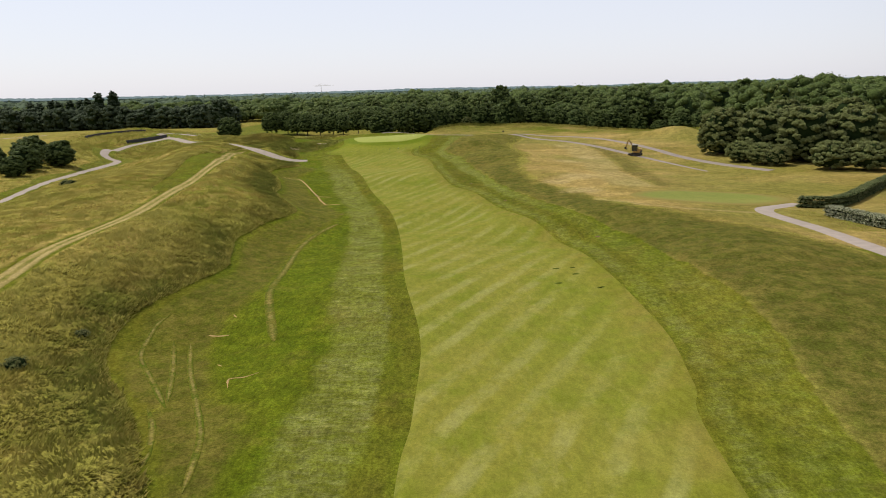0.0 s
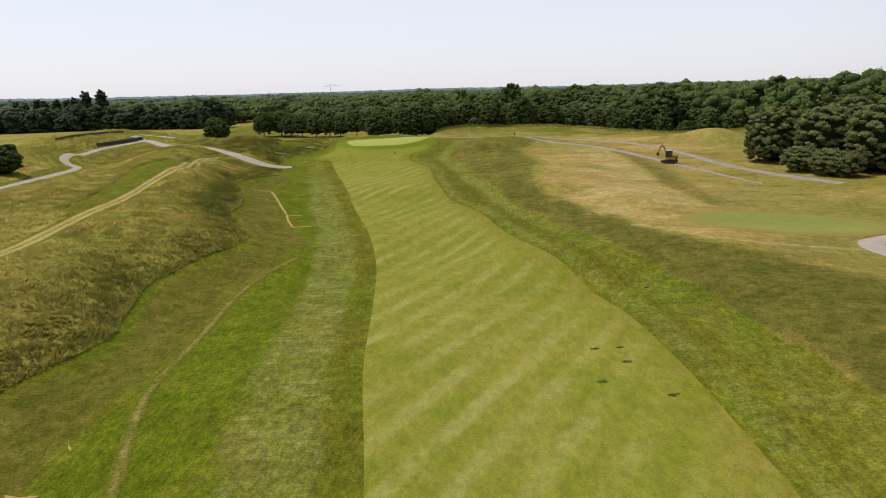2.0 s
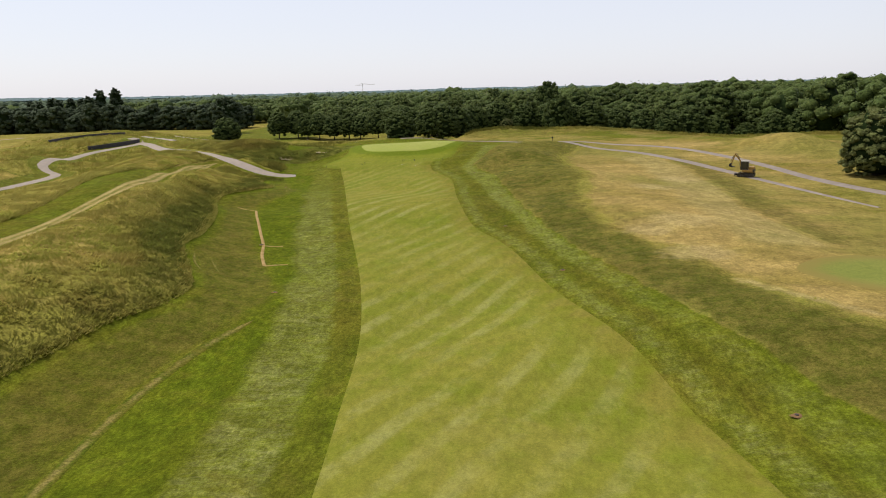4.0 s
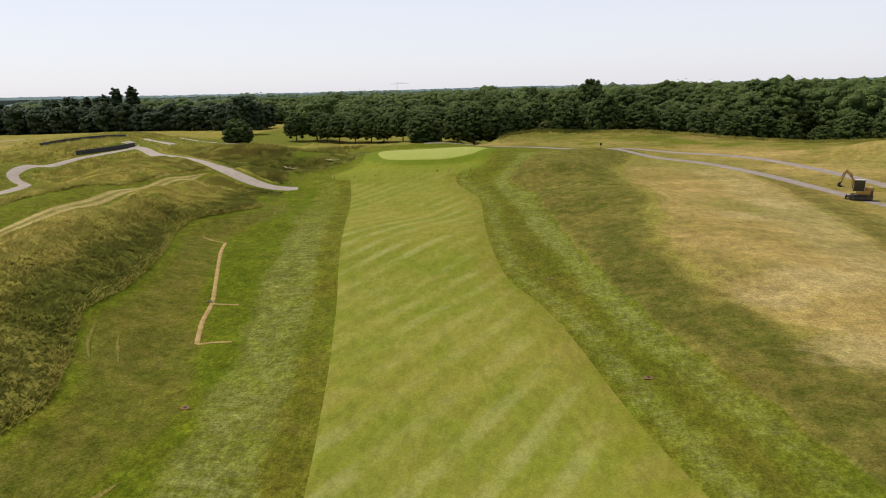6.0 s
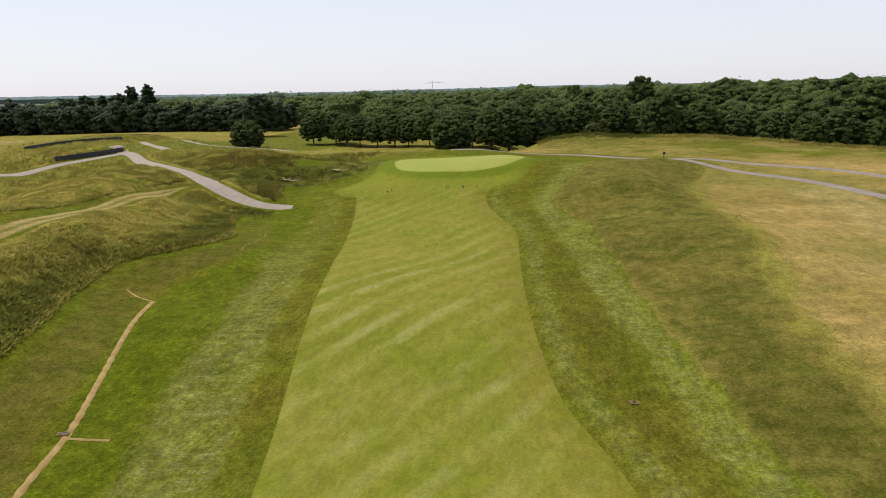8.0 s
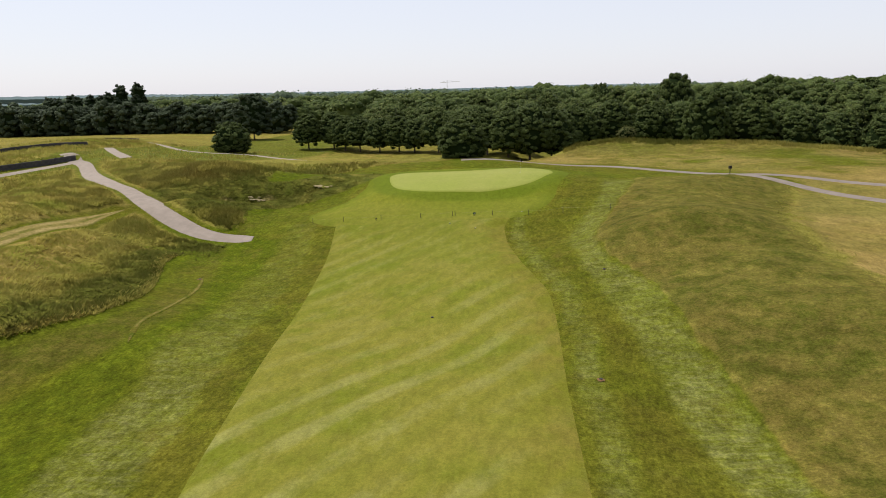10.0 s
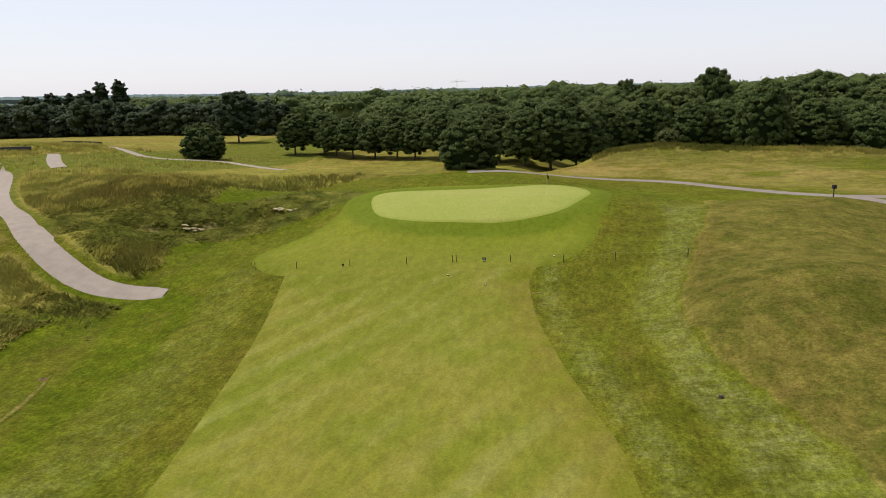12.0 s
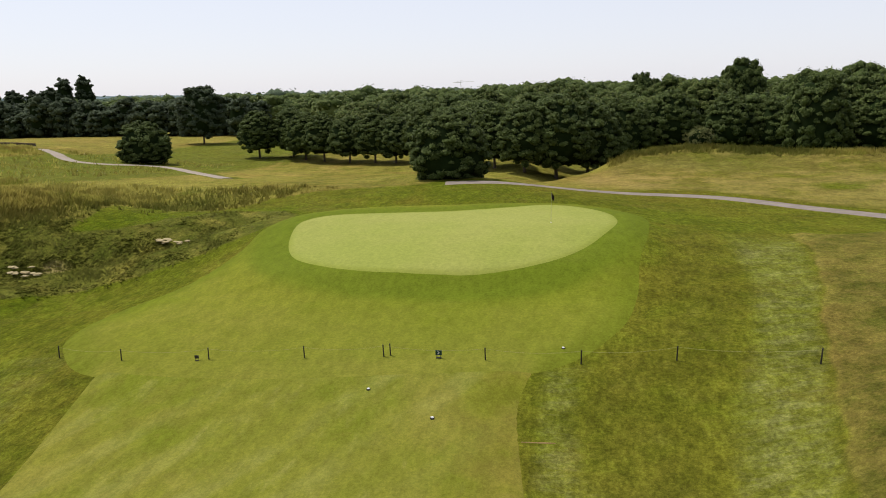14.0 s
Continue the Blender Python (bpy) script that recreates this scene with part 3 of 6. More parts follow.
M_BARK = plain("grey_brown_bark", (0.075, 0.055, 0.038), (0.11, 0.085, 0.06), 4.0, 0.9, bump=0.6, size=0.04)
M_TRACK = track_material()
M_TWIG = plain("pale_dead_wood", (0.20, 0.17, 0.12), (0.28, 0.24, 0.17), 3.0, 0.9, bump=0.4)
M_LEAF = leaf_material("dark_tree_leaves", (0.034, 0.058, 0.016), (0.136, 0.168, 0.056), (0.078, 0.102, 0.024), 0.10)
M_LEAF_FAR = leaf_material("woodland_leaves", (0.046, 0.076, 0.024), (0.136, 0.170, 0.058), (0.132, 0.150, 0.040), 0.10, 0.7)
M_WILLOW = leaf_material("willow_leaves", (0.070, 0.088, 0.028), (0.225, 0.240, 0.092), (0.128, 0.142, 0.038), 0.12)
# dark leaves greyed and blued to imitate haze over the western wood
M_WOOD_HAZY = leaf_material("hazy_dark_wood_leaves", (0.044, 0.062, 0.034), (0.088, 0.112, 0.060), (0.068, 0.090, 0.050), 0.12)
# farthest wood: haze painted in as a paler, bluer leaf green
M_LEAF_HAZED = leaf_material("hazed_distant_leaves", (0.056, 0.088, 0.052), (0.112, 0.148, 0.086), (0.095, 0.128, 0.070), 0.10, 0.7)
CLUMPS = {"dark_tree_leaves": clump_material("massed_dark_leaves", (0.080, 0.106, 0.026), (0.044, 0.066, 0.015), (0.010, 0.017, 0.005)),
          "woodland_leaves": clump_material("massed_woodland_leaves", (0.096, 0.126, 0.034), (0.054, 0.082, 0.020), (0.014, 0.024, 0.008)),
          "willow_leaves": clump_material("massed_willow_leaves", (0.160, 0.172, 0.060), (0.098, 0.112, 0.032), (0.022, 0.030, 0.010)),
          "hazy_dark_wood_leaves": clump_material("massed_hazy_dark_leaves", (0.076, 0.098, 0.050), (0.052, 0.070, 0.036), (0.018, 0.025, 0.013)),
          "hazed_distant_leaves": clump_material("massed_hazed_leaves", (0.102, 0.134, 0.076), (0.070, 0.100, 0.056), (0.030, 0.044, 0.028))}
M_HEDGE = leaf_material("hedge_leaves", (0.075, 0.100, 0.030), (0.20, 0.21, 0.095), (0.060, 0.090, 0.024))
M_HEDGE_PALE = leaf_material("variegated_hedge_leaves", (0.180, 0.190, 0.090), (0.480, 0.460, 0.330), (0.120, 0.150, 0.060))
M_SCRUB = leaf_material("scrub_leaves", (0.075, 0.095, 0.028), (0.165, 0.165, 0.055), (0.130, 0.125, 0.045))
# near-black green that stands in for the shade inside crowns and hedges
M_CORE = plain("inner_foliage_shade", (0.010, 0.018, 0.005), (0.017, 0.027, 0.008), 1.0, 0.95, bump=0, specular=0.03)
M_WEED = plain("dark_weed_leaves", (0.095, 0.128, 0.014), (0.125, 0.150, 0.020), 6.0, 0.8, bump=0, specular=0.05)
M_TIMBER = plain("dark_timber_wall", (0.055, 0.052, 0.055), (0.085, 0.08, 0.08), 3.0, 0.85, bump=0.5, size=0.05)
M_STAKE = plain("dark_stake_metal", (0.02, 0.018, 0.016), (0.035, 0.03, 0.028), 8.0, 0.6, bump=0)
M_ROPE = plain("pale_rope", (0.22, 0.22, 0.08), (0.26, 0.26, 0.11), 10.0, 0.9, bump=0)
M_YELLOW = plain("ochre_machine_paint", (0.33, 0.19, 0.030), (0.27, 0.15, 0.025), 2.0, 0.5, bump=0.05, specular=0.5)
M_RUBBER = plain("black_track_rubber", (0.018, 0.016, 0.015), (0.04, 0.035, 0.03), 6.0, 0.85, bump=0.3)
M_STEEL = plain("dark_worn_steel", (0.05, 0.045, 0.04), (0.09, 0.075, 0.06), 5.0, 0.55, 0.6, bump=0.1)
M_GLASS = plain("dark_cab_glass", (0.012, 0.014, 0.015), (0.02, 0.022, 0.022), 1.0, 0.08, bump=0, specular=0.8)
M_WHITE = plain("white_paint", (0.75, 0.75, 0.73), (0.68, 0.68, 0.66), 5.0, 0.5, bump=0)
M_CREAM = plain("pale_cab_roof", (0.42, 0.40, 0.33), (0.36, 0.34, 0.28), 3.0, 0.5, bump=0)
M_FLAG = plain("dark_flag_cloth", (0.012, 0.012, 0.016), (0.03, 0.015, 0.015), 3.0, 0.8, bump=0)
M_TEAL = plain("dark_green_box_paint", (0.012, 0.045, 0.045), (0.018, 0.06, 0.055), 4.0, 0.5, bump=0)
M_SOIL_LUMP = plain("pale_dry_soil", (0.42, 0.35, 0.20), (0.32, 0.26, 0.14), 2.0, 0.95, bump=0.5, size=0.05, specular=0.03)
M_TURFCUT = plain("reddish_valve_lid", (0.20, 0.12, 0.055), (0.15, 0.09, 0.045), 6.0, 0.9, bump=0, specular=0.02)


def tuft_material():
    n = Nodes("long_grass_blades", 0.9, specular=0.02)
    c = fescue(n, n.attr("dry"))
    isle = n.add("ShaderNodeNewGeometry").outputs["Random Per Island"]
    c = n.mix(n.math("MULTIPLY", n.math("MULTIPLY", n.step(isle, 0.3, 1.0), 0.5), n.step(n.attr("dry"), -0.35, 0.2, 0.12, 1.0)), c, (0.470, 0.400, 0.110))
    c = n.mix(n.math("MULTIPLY", n.step(isle, 0.0, 0.3, 1.0, 0.0), 0.3), c, (0.120, 0.150, 0.018))
    drift = n.mix(n.step(n.noise(0.22, 5, 0.7), 0.38, 0.62), (0.300, 0.335, 0.054), (0.425, 0.350, 0.090))
    c = n.mix(n.step(n.attr("dry"), -0.1, 0.4, 0.05, 0.6), c, n.mix(n.step(n.noise(0.05, 4, 0.6), 0.42, 0.58), drift, (0.430, 0.395, 0.100)))
    c = n.mix(n.step(n.attr("dry"), -0.3, 0.1, 0.5, 0.0), c, n.mix(isle, (0.115, 0.130, 0.024), (0.205, 0.200, 0.050)))
    thin = n.add("ShaderNodeBsdfTranslucent")
    n.join(c, thin.inputs["Color"])
    both = n.add("ShaderNodeMixShader")
    both.inputs[0].default_value = 0.55
    n.join(n.bsdf.outputs[0], both.inputs[1])
    n.join(thin.outputs[0], both.inputs[2])
    n.join(both.outputs[0], n.tree.nodes["Material Output"].inputs["Surface"])
    return n.done(c)


M_TUFT = tuft_material()
# blue-green base colour carries the haze of the far ridges
M_RIDGE_HAZE = leaf_material("far_ridge_hazed_woods", (0.085, 0.125, 0.125), (0.105, 0.15, 0.15), (0.095, 0.14, 0.145), 0.0)


# ---- the land: one sheet out to the horizon ----
def axis(parts):
    """Grid lines from (start, end, step) stretches, then ever wider to 4,600 m either way."""
    v = np.concatenate([np.arange(a, b, s) for a, b, s in parts])
    far = np.cumsum(1.22 ** np.arange(1, 40)) * 3
    up, down = v[-1] + far, v[0] - far
    return np.concatenate([down[down > -4600][::-1], v, up[up < 4600]])


gx = axis([(-150, -62, 1.4), (-62, 50, 0.7), (50, 110, 1.4)])
gy = axis([(-20, 14, 2.0), (14, 222, 0.7), (222, 330, 1.6)])
GX, GY = np.meshgrid(gx, gy)


# paths and tracks in plan: curve and width
PATHS = {
    "a": (spline([(-86, 225.5), (-82, 223), (-78.6, 220.3), (-75, 216), (-71, 211), (-64, 203), (-57.5, 196.4), (-53, 193), (-49, 189.4), (-46, 187), (-42.6, 184.7), (-39, 182.9), (-36, 182.4), (-32.4, 183)], 0.8), 2.8),
    "b": (spline([(-64, 84), (-66, 99), (-68.5, 112), (-70, 119), (-71.8, 127.4), (-74.8, 141), (-79, 161), (-80, 172), (-80, 178.5), (-80.6, 182.2), (-83.6, 184), (-86, 187), (-88, 194), (-90.6, 205), (-90, 212), (-87.6, 216.4), (-85, 219.6), (-82, 222.5)], 0.8), 2.5),
    "back": (spline([(-100, 274), (-93, 268.6), (-88.5, 264.4), (-83, 260.4), (-78.1, 260.8), (-73.4, 264.4), (-68, 263.4), (-62.6, 258.8), (-55, 251.6), (-48, 244)], 1.0), 2.6),
    "spur": (spline([(-93, 248), (-87, 240.5), (-80, 232), (-74.5, 226)], 1.0), 2.6),
    "west": (spline([(-190, 276), (-165, 279), (-150, 281)], 1.5), 3.0),
    "road": (spline([(-16, 225), (-8, 226), (0, 226), (8, 224.6), (14, 218.5), (19, 212.5), (24, 203.5), (29, 195.5), (35, 187), (39.8, 174), (42.4, 164), (44.4, 156), (46.6, 147), (48.6, 138), (50.4, 129)], 1.0), 2.6),
    "branch": (spline([(21.5, 207.8), (27, 206.8), (33, 204), (39.5, 199.5), (45, 191), (49, 178), (51.5, 165), (53, 151), (56, 137), (60, 124)], 1.0), 2.4),
    "east": (spline([(36.5, 30), (39, 52), (39.2, 62), (39.3, 70), (38.8, 77), (38.8, 81), (40.2, 84.2), (43, 86.2), (46, 88)], 0.7), 2.6),
    "track": (np.stack([track_x(np.arange(20, 186.1, 0.8)), np.arange(20, 186.1, 0.8)], 1), 2.0),
}


def off_paths(x, y):
    """0 on a path, 1 a pace away from it."""
    free = np.ones(np.shape(x))
    for line, width in PATHS.values():
        lo, hi = line.min(0) - 6, line.max(0) + 6
        near_it = (x > lo[0]) & (x < hi[0]) & (y > lo[1]) & (y < hi[1])
        if near_it.any():
            free[near_it] = np.minimum(free[near_it], ramp(dist_line(x[near_it], y[near_it], line[::2]) - width / 2, 0.0, 1.2))
    return free


def zones(x, y):
    """How much long grass, light mown strip, parched turf and bare soil lies at each place."""
    left, right, foot, dryx = fair_left(y), fair_right(y), hill_foot(y), dry_edge(y)
    dl, dr = left - x, x - right
    wob = wave_noise(x, y, 9, 4) * 0.8
    tall_left = ramp(foot - x + wob * 0.3, -0.3, 0.6) * (y < 176)
    bi, bo, fresh = band_in(y), band_out(y), fresh_edge(y)
    tall_right = ramp(x - bo + wob * 0.4, -0.2, 0.7) * (1 - ramp(x - dryx + wob, 0.5, 4.0))
    past = ramp(y, 184, 190)
    brook = dist_line(x, y, BROOK)
    ring = np.where(inside(x, y, APRON), 0.0, dist_line(x, y, np.vstack([APRON, APRON[:1]])))
    far_left = ramp(-31.5 - 0.22 * (y - 170) - x + wob, -0.5, 1.2) * ramp(y, 172, 182)
    tall = np.maximum(np.maximum(tall_left, far_left), np.where(y < 205, tall_right, 0) * (x > bi))
    tall = np.maximum(tall, ramp(ring, 9.0, 12.0) * ramp(y, 205, 216) * 0.6 * (1 - ramp(x, 0, 6)))
    tall = np.where(brook < 5, np.maximum(tall, ramp(5 - brook, 0, 1.5)), tall)
    meadow = ramp(-52 - x, 0, 8) * ramp(y, 214, 232)
    tall = tall * (1 - 0.75 * meadow * (1 - ramp(-88 - x, 0, 8) * ramp(y, 225, 232)))
    strip = ramp(x - ridge_foot(y), -0.4, 0.6) * ramp(track_x(y) + 1.2 - x, 0, 0.8) * ramp(y, 92, 100) * (1 - ramp(y, 164, 170))
    path_b = dist_line(x, y, PATHS["b"][0][::3])
    tall = tall * (1 - strip) * (1 - 0.9 * (1 - ramp(path_b + 2.5 * wave_noise(x, y, 28, 15), 2.0, 4.5)))
    ridge = np.exp(-((y + 0.8 - rim_line(x)) / 2.6) ** 2) * (x > 0) * (x < 110)
    tall = np.maximum(tall, ramp(ridge, 0.2, 0.5))
    tall = np.maximum(tall, ramp(np.exp(-((x - 65) / 6) ** 2 - ((y - 188) / 9) ** 2), 0.25, 0.5))
    verge = ramp(x - 40.8, 0, 0.6) * (1 - ramp(x, 44.0, 44.8)) * ramp(y, 50, 54) * (1 - ramp(y, 82, 84))
    tall = np.maximum(tall, verge)
    band = ramp(dl + wob * 0.3, 1.5, 2.1) * (1 - ramp(dl + wob, 5.0, 6.8)) * (1 - 0.6 * ramp(y, 125, 172)) * (y < 187)
    band = np.maximum(band, (0.40 + 0.55 * ramp(y, 85, 125)) * ramp(x - bi + wob * 0.4, -0.6, 0.5) * (1 - ramp(x - bo + wob * 0.4, -0.5, 0.5)) * (1 - ramp(y, 198, 208)))
    band = np.maximum(band, 0.62 * ramp(dr, 0.0, 0.4) * (1 - ramp(dr + wob * 0.3, 1.3, 2.2)) * (y < 186))
    band = np.maximum(band, 0.5 * ramp(-46 - x, 0, 8) * ramp(y, 100, 140))
    parched = ramp(x - dryx + wob * 1.6, -1.0, 4.0) * (1 - 0.25 * ramp(x - dryx, 14, 34)) * (1 - 0.7 * ramp(y, 196, 232))
    parched = np.maximum(parched, 0.52 * ramp(x, 30, 45) * ramp(y, 60, 90))
    # worn semi-rough below the western hill, and the mown slope under the far rim
    worn = ramp(x - foot, 0.3, 1.5) * ramp(fresh - x + wob * 0.5, -0.5, 1.0) * (1 - 0.4 * ramp(y, 140, 165)) * (0.75 + 0.3 * wave_noise(x, y, 11, 14))
    # darker semi-rough: a mower's width beside the fairway, and the belt below the eastern bank
    semi = ramp(dr + wob * 0.3, 1.3, 2.4) * (1 - ramp(x - bi + wob * 0.4, -0.7, 0.4)) * (1 - ramp(y, 203, 212)) * ramp(ring, 0.2, 1.5) * (1 - 0.42 * ramp(y, 120, 170))
    semi = np.maximum(semi, 0.5 * ramp(dl, -0.2, 0.1) * (1 - ramp(dl + wob * 0.3, 1.4, 2.0)) * (y < 187))
    rim = y - rim_line(x)
    worn = np.maximum(worn, 0.85 * tall_right * (y < 205) * ramp(dryx - x + wob, -2, 0.5))
    worn = np.maximum(worn, 0.5 * ramp(rim, -18, -10) * (1 - ramp(rim, -3, -1)) * ramp(x, -4, 3))
    parched = np.maximum(parched, 0.62 * ramp(y - np.interp(x, (-16, 8, 14, 24, 35), (227, 227, 221, 206, 189)), 0, 4) * (1 - ramp(rim, -3, -1)) * ramp(x, -8, -1) * (1 - 0.4 * ramp(x, 25, 45)))
    # a pale mown strip along the edge of the eastern terrace, a darker strip beyond it
    past_edge = x - terrace_edge(y) + wob * 0.5
    spell = ramp(y, 103, 109) * (1 - ramp(y, 176, 188))
    hay = spell * ramp(-past_edge, -0.3, 0.8) * (1 - ramp(-past_edge, 4, 10))
    worn = np.maximum(worn, 0.7 * spell * ramp(past_edge, 0.0, 0.8) * (1 - ramp(past_edge, 2.0, 9.0)))
    dry = 0.05 + 0.40 * ramp(foot - x, 2, 9) + 0.45 * ramp(x - dryx, -1.5, 2.5) + 0.16 * wave_noise(x, y, 30, 9)
    dry = dry - 0.30 * ramp(rim, -7, -4) * ramp(x, -2, 5)
    dry = dry + 0.30 * wave_noise(x, y, 10, 23) * ramp(x - bo, 0, 1.5) * (y < 205) - (0.28 + 0.14 * (1 - ramp(y, 110, 140))) * ramp(x - bo, 0, 1.5) * ramp(dryx - x, -0.5, 1.0) * (y < 205)
    dry = dry - 0.36 * ramp(foot - x, -0.5, 0.5) * (1 - ramp(foot - x + 2.0 * wave_noise(x, y, 14, 17), 1.5, 5.5)) * (0.35 + 0.65 * ramp(y, 75, 105)) * (y < 176) + 0.22 * ramp(foot - x, 5, 9) * (y < 176)
    # fresh green turf beside the light strips
    dry = dry - 0.62 * ramp(dl + wob, 4.8, 6.8) * ramp(x - fresh + wob * 0.6, -0.8, 1.0) * (y < 182)
    # lush weeds: the boggy hollow, the hill's foot, a hollow on the eastern bank
    dry = dry - (0.5 + 0.7 * wave_noise(x, y, 6, 19)) * ramp(8 - brook, 0, 4)
    dry = dry - 0.35 * ramp(-x, 32, 38) * (1 - ramp(-x, 58, 66)) * ramp(y, 188, 194) * (1 - ramp(y, 218, 226))
    for cx, cy, a, b, w in ((12.5, 121, 3.0, 9, 0.55), (-26, 112, 3, 7, 0.45), (-29, 122, 3, 9, 0.4), (-35, 178, 4, 6, 0.9), (-24, 34, 5, 6, 0.4), (-31, 50, 5, 5, 0.3), (-33, 161, 3, 6, 0.5), (27, 60, 8, 20, 0.25), (21, 88, 4, 22, 0.4)):
        dry = dry - w * np.exp(-((x - cx) / a) ** 2 - ((y - cy) / b) ** 2)
    return tall, band, parched, np.clip(dry, -0.8, 1), ring, np.clip(worn, 0, 1), np.clip(semi, 0, 1), np.clip(hay, 0, 1)


TALL, BAND, PARCHED, DRY, RING, WORN, SEMI, HAY = zones(GX, GY)
near = ramp(GX, -140, -100) * (1 - ramp(GX, 90, 120)) * ramp(GY, -20, 10) * (1 - ramp(GY, 300, 330))
tufts = 0.10 * wave_noise(GX, GY, 2.1, 2) + 0.12 * wave_noise(GX, GY, 4.5, 3) + 0.25 * wave_noise(GX, GY, 12, 5)
FREE = off_paths(GX, GY)
TALL = TALL * (0.25 + 0.75 * FREE)
LIP = FREE * (0.15 * ramp(hill_foot(GY) - GX, -0.3, 0.9) * (GY < 176) + 0.12 * ramp(ridge_foot(GY) - GX, -0.3, 0.9) * (GY > 98) * (GY < 188)) * (GY > 8)
GZ = land(GX, GY) + near * np.clip(TALL, 0, 1) * (0.10 + tufts) * FREE * (1 - ramp(3.5 - RING, 0, 2)) + LIP
GZ = GZ - 0.18 * np.exp(-(dist_line(GX, GY, BROOK) / 1.3) ** 2) * 3


def surface(x, y):
    """Height of the ground sheet itself, with its tufts."""
    i, j = np.clip(np.searchsorted(gx, x) - 1, 0, len(gx) - 2), np.clip(np.searchsorted(gy, y) - 1, 0, len(gy) - 2)
    u, v = (x - gx[i]) / (gx[i + 1] - gx[i]), (y - gy[j]) / (gy[j + 1] - gy[j])
    return (GZ[j, i] * (1 - u) + GZ[j, i + 1] * u) * (1 - v) + (GZ[j + 1, i] * (1 - u) + GZ[j + 1, i + 1] * u) * v


n_y, n_x = GX.shape
quad = (np.arange(n_y - 1)[:, None] * n_x + np.arange(n_x - 1)[None]).ravel()
ground_mesh = mesh_data("ground", np.stack([GX.ravel(), GY.ravel(), GZ.ravel()], 1), np.stack([quad, quad + 1, quad + n_x + 1, quad + n_x], 1), M_GROUND, True)
bare = np.zeros_like(GX)
for cx, cy, r in ((24, 116, 3.5), (20, 113, 2.5), (27, 141, 3.0), (22, 104, 3), (33, 150, 3), (-37.5, 199.5, 0.9), (-41.5, 196, 0.8)):
    bare = np.maximum(bare, np.exp(-((GX - cx) ** 2 + (GY - cy) ** 2) / (2 * r * r)))
bare = np.maximum(bare, 0.9 * np.exp(-(dist_line(GX, GY, spline([(37.6, 80.6), (33.7, 81.2), (29.1, 83.2), (24.7, 87.0), (22.2, 95)], 1.0)) / 0.9) ** 2))
for key, value in (("rough", TALL), ("band", BAND), ("parched", PARCHED), ("dry", DRY), ("bare", bare), ("worn", WORN), ("semi", SEMI), ("hay", HAY)):
    ground_mesh.attributes.new(key, "FLOAT", "POINT").data.foreach_set("value", value.ravel().astype(np.float32))
ground = tagged(new("ground", ground_mesh), "rolling golf course land with mown turf and dry rough", "ground", kind="structure")


def ribbon(name, line, width, material, label, lift=0.04, widths=None, cells=5, kind="structure", category="path", thick=0.0):
    """A strip of even stuff laid along a plan curve on the land."""
    line = np.asarray(line)
    t = np.gradient(line, axis=0)
    t /= np.linalg.norm(t, axis=1)[:, None] + 1e-9
    side = np.stack([t[:, 1], -t[:, 0]], 1)
    w = np.full(len(line), width) if widths is None else np.asarray(widths)
    u = np.linspace(-0.5, 0.5, cells)
    p = line[:, None] + side[:, None] * (u[None, :, None] * w[:, None, None])
    z = land(p[..., 0], p[..., 1]) + lift
    z[:, 0] -= lift * 1.6
    z[:, -1] -= lift * 1.6
    i = (np.arange(len(line) - 1)[:, None] * cells + np.arange(cells - 1)[None]).ravel()
    me = mesh_data(name, np.concatenate([p, z[..., None]], 2).reshape(-1, 3), np.stack([i, i + 1, i + cells + 1, i + cells], 1), material, True)
    return tagged(new(name, me), label, category, kind=kind)


def lawn(name, loop, material, label, lift, category, rings=22, dome=0.0, blend=1.2):
    """A mown shape: rings from a closed outline in to its middle."""
    mid = loop.mean(0)
    s = np.linspace(1, 0, rings + 1)[:-1]
    p = mid + (loop[None] - mid) * s[:, None, None]
    z = land(p[..., 0], p[..., 1]) + lift + dome * ramp(1 - s, 0, 0.25)[:, None]
    z[0] -= lift * 1.5
    k = len(loop)
    verts = np.vstack([np.concatenate([p, z[..., None]], 2).reshape(-1, 3), [[*mid, at(*mid) + lift + dome]]])
    a, b = np.arange(k), (np.arange(k) + 1) % k
    faces = [np.stack([r * k + a, r * k + b, (r + 1) * k + b, (r + 1) * k + a], 1) for r in range(rings - 1)]
    last = (rings - 1) * k
    faces.append(np.stack([last + a, last + b, np.full(k, len(verts) - 1), np.full(k, len(verts) - 1)], 1))
    tri = faces.pop()[:, :3]
    me = bpy.data.meshes.new(name)
    me.from_pydata(verts.tolist(), [], np.vstack(faces).tolist() + tri.tolist())
    me.polygons.foreach_set("use_smooth", np.full(len(me.polygons), True))
    me.materials.append(material)
    inner = np.zeros(len(verts), np.float32) + 1
    depth = np.linalg.norm(loop - mid, axis=1)[None] * (1 - s)[:, None]
    inner[:-1] = np.clip(depth / blend, 0, 1).ravel()
    me.attributes.new("edge", "FLOAT", "POINT").data.foreach_set("value", inner)
    return tagged(new(name, me), label, category, kind="structure")


# the fairway lies between its two edges
fy = np.arange(-20, 185.3, 0.6)
u = np.linspace(0, 1, 26)
FXL, FXR = fair_left(fy)[:, None], fair_right(fy)[:, None]
FX = FXL + (FXR - FXL) * u[None]
FY = np.repeat(fy[:, None], 26, 1)
FZ = land(FX, FY) + 0.05
FZ[:, 0] -= 0.08
FZ[:, -1] -= 0.08
i = (np.arange(len(fy) - 1)[:, None] * 26 + np.arange(25)[None]).ravel()
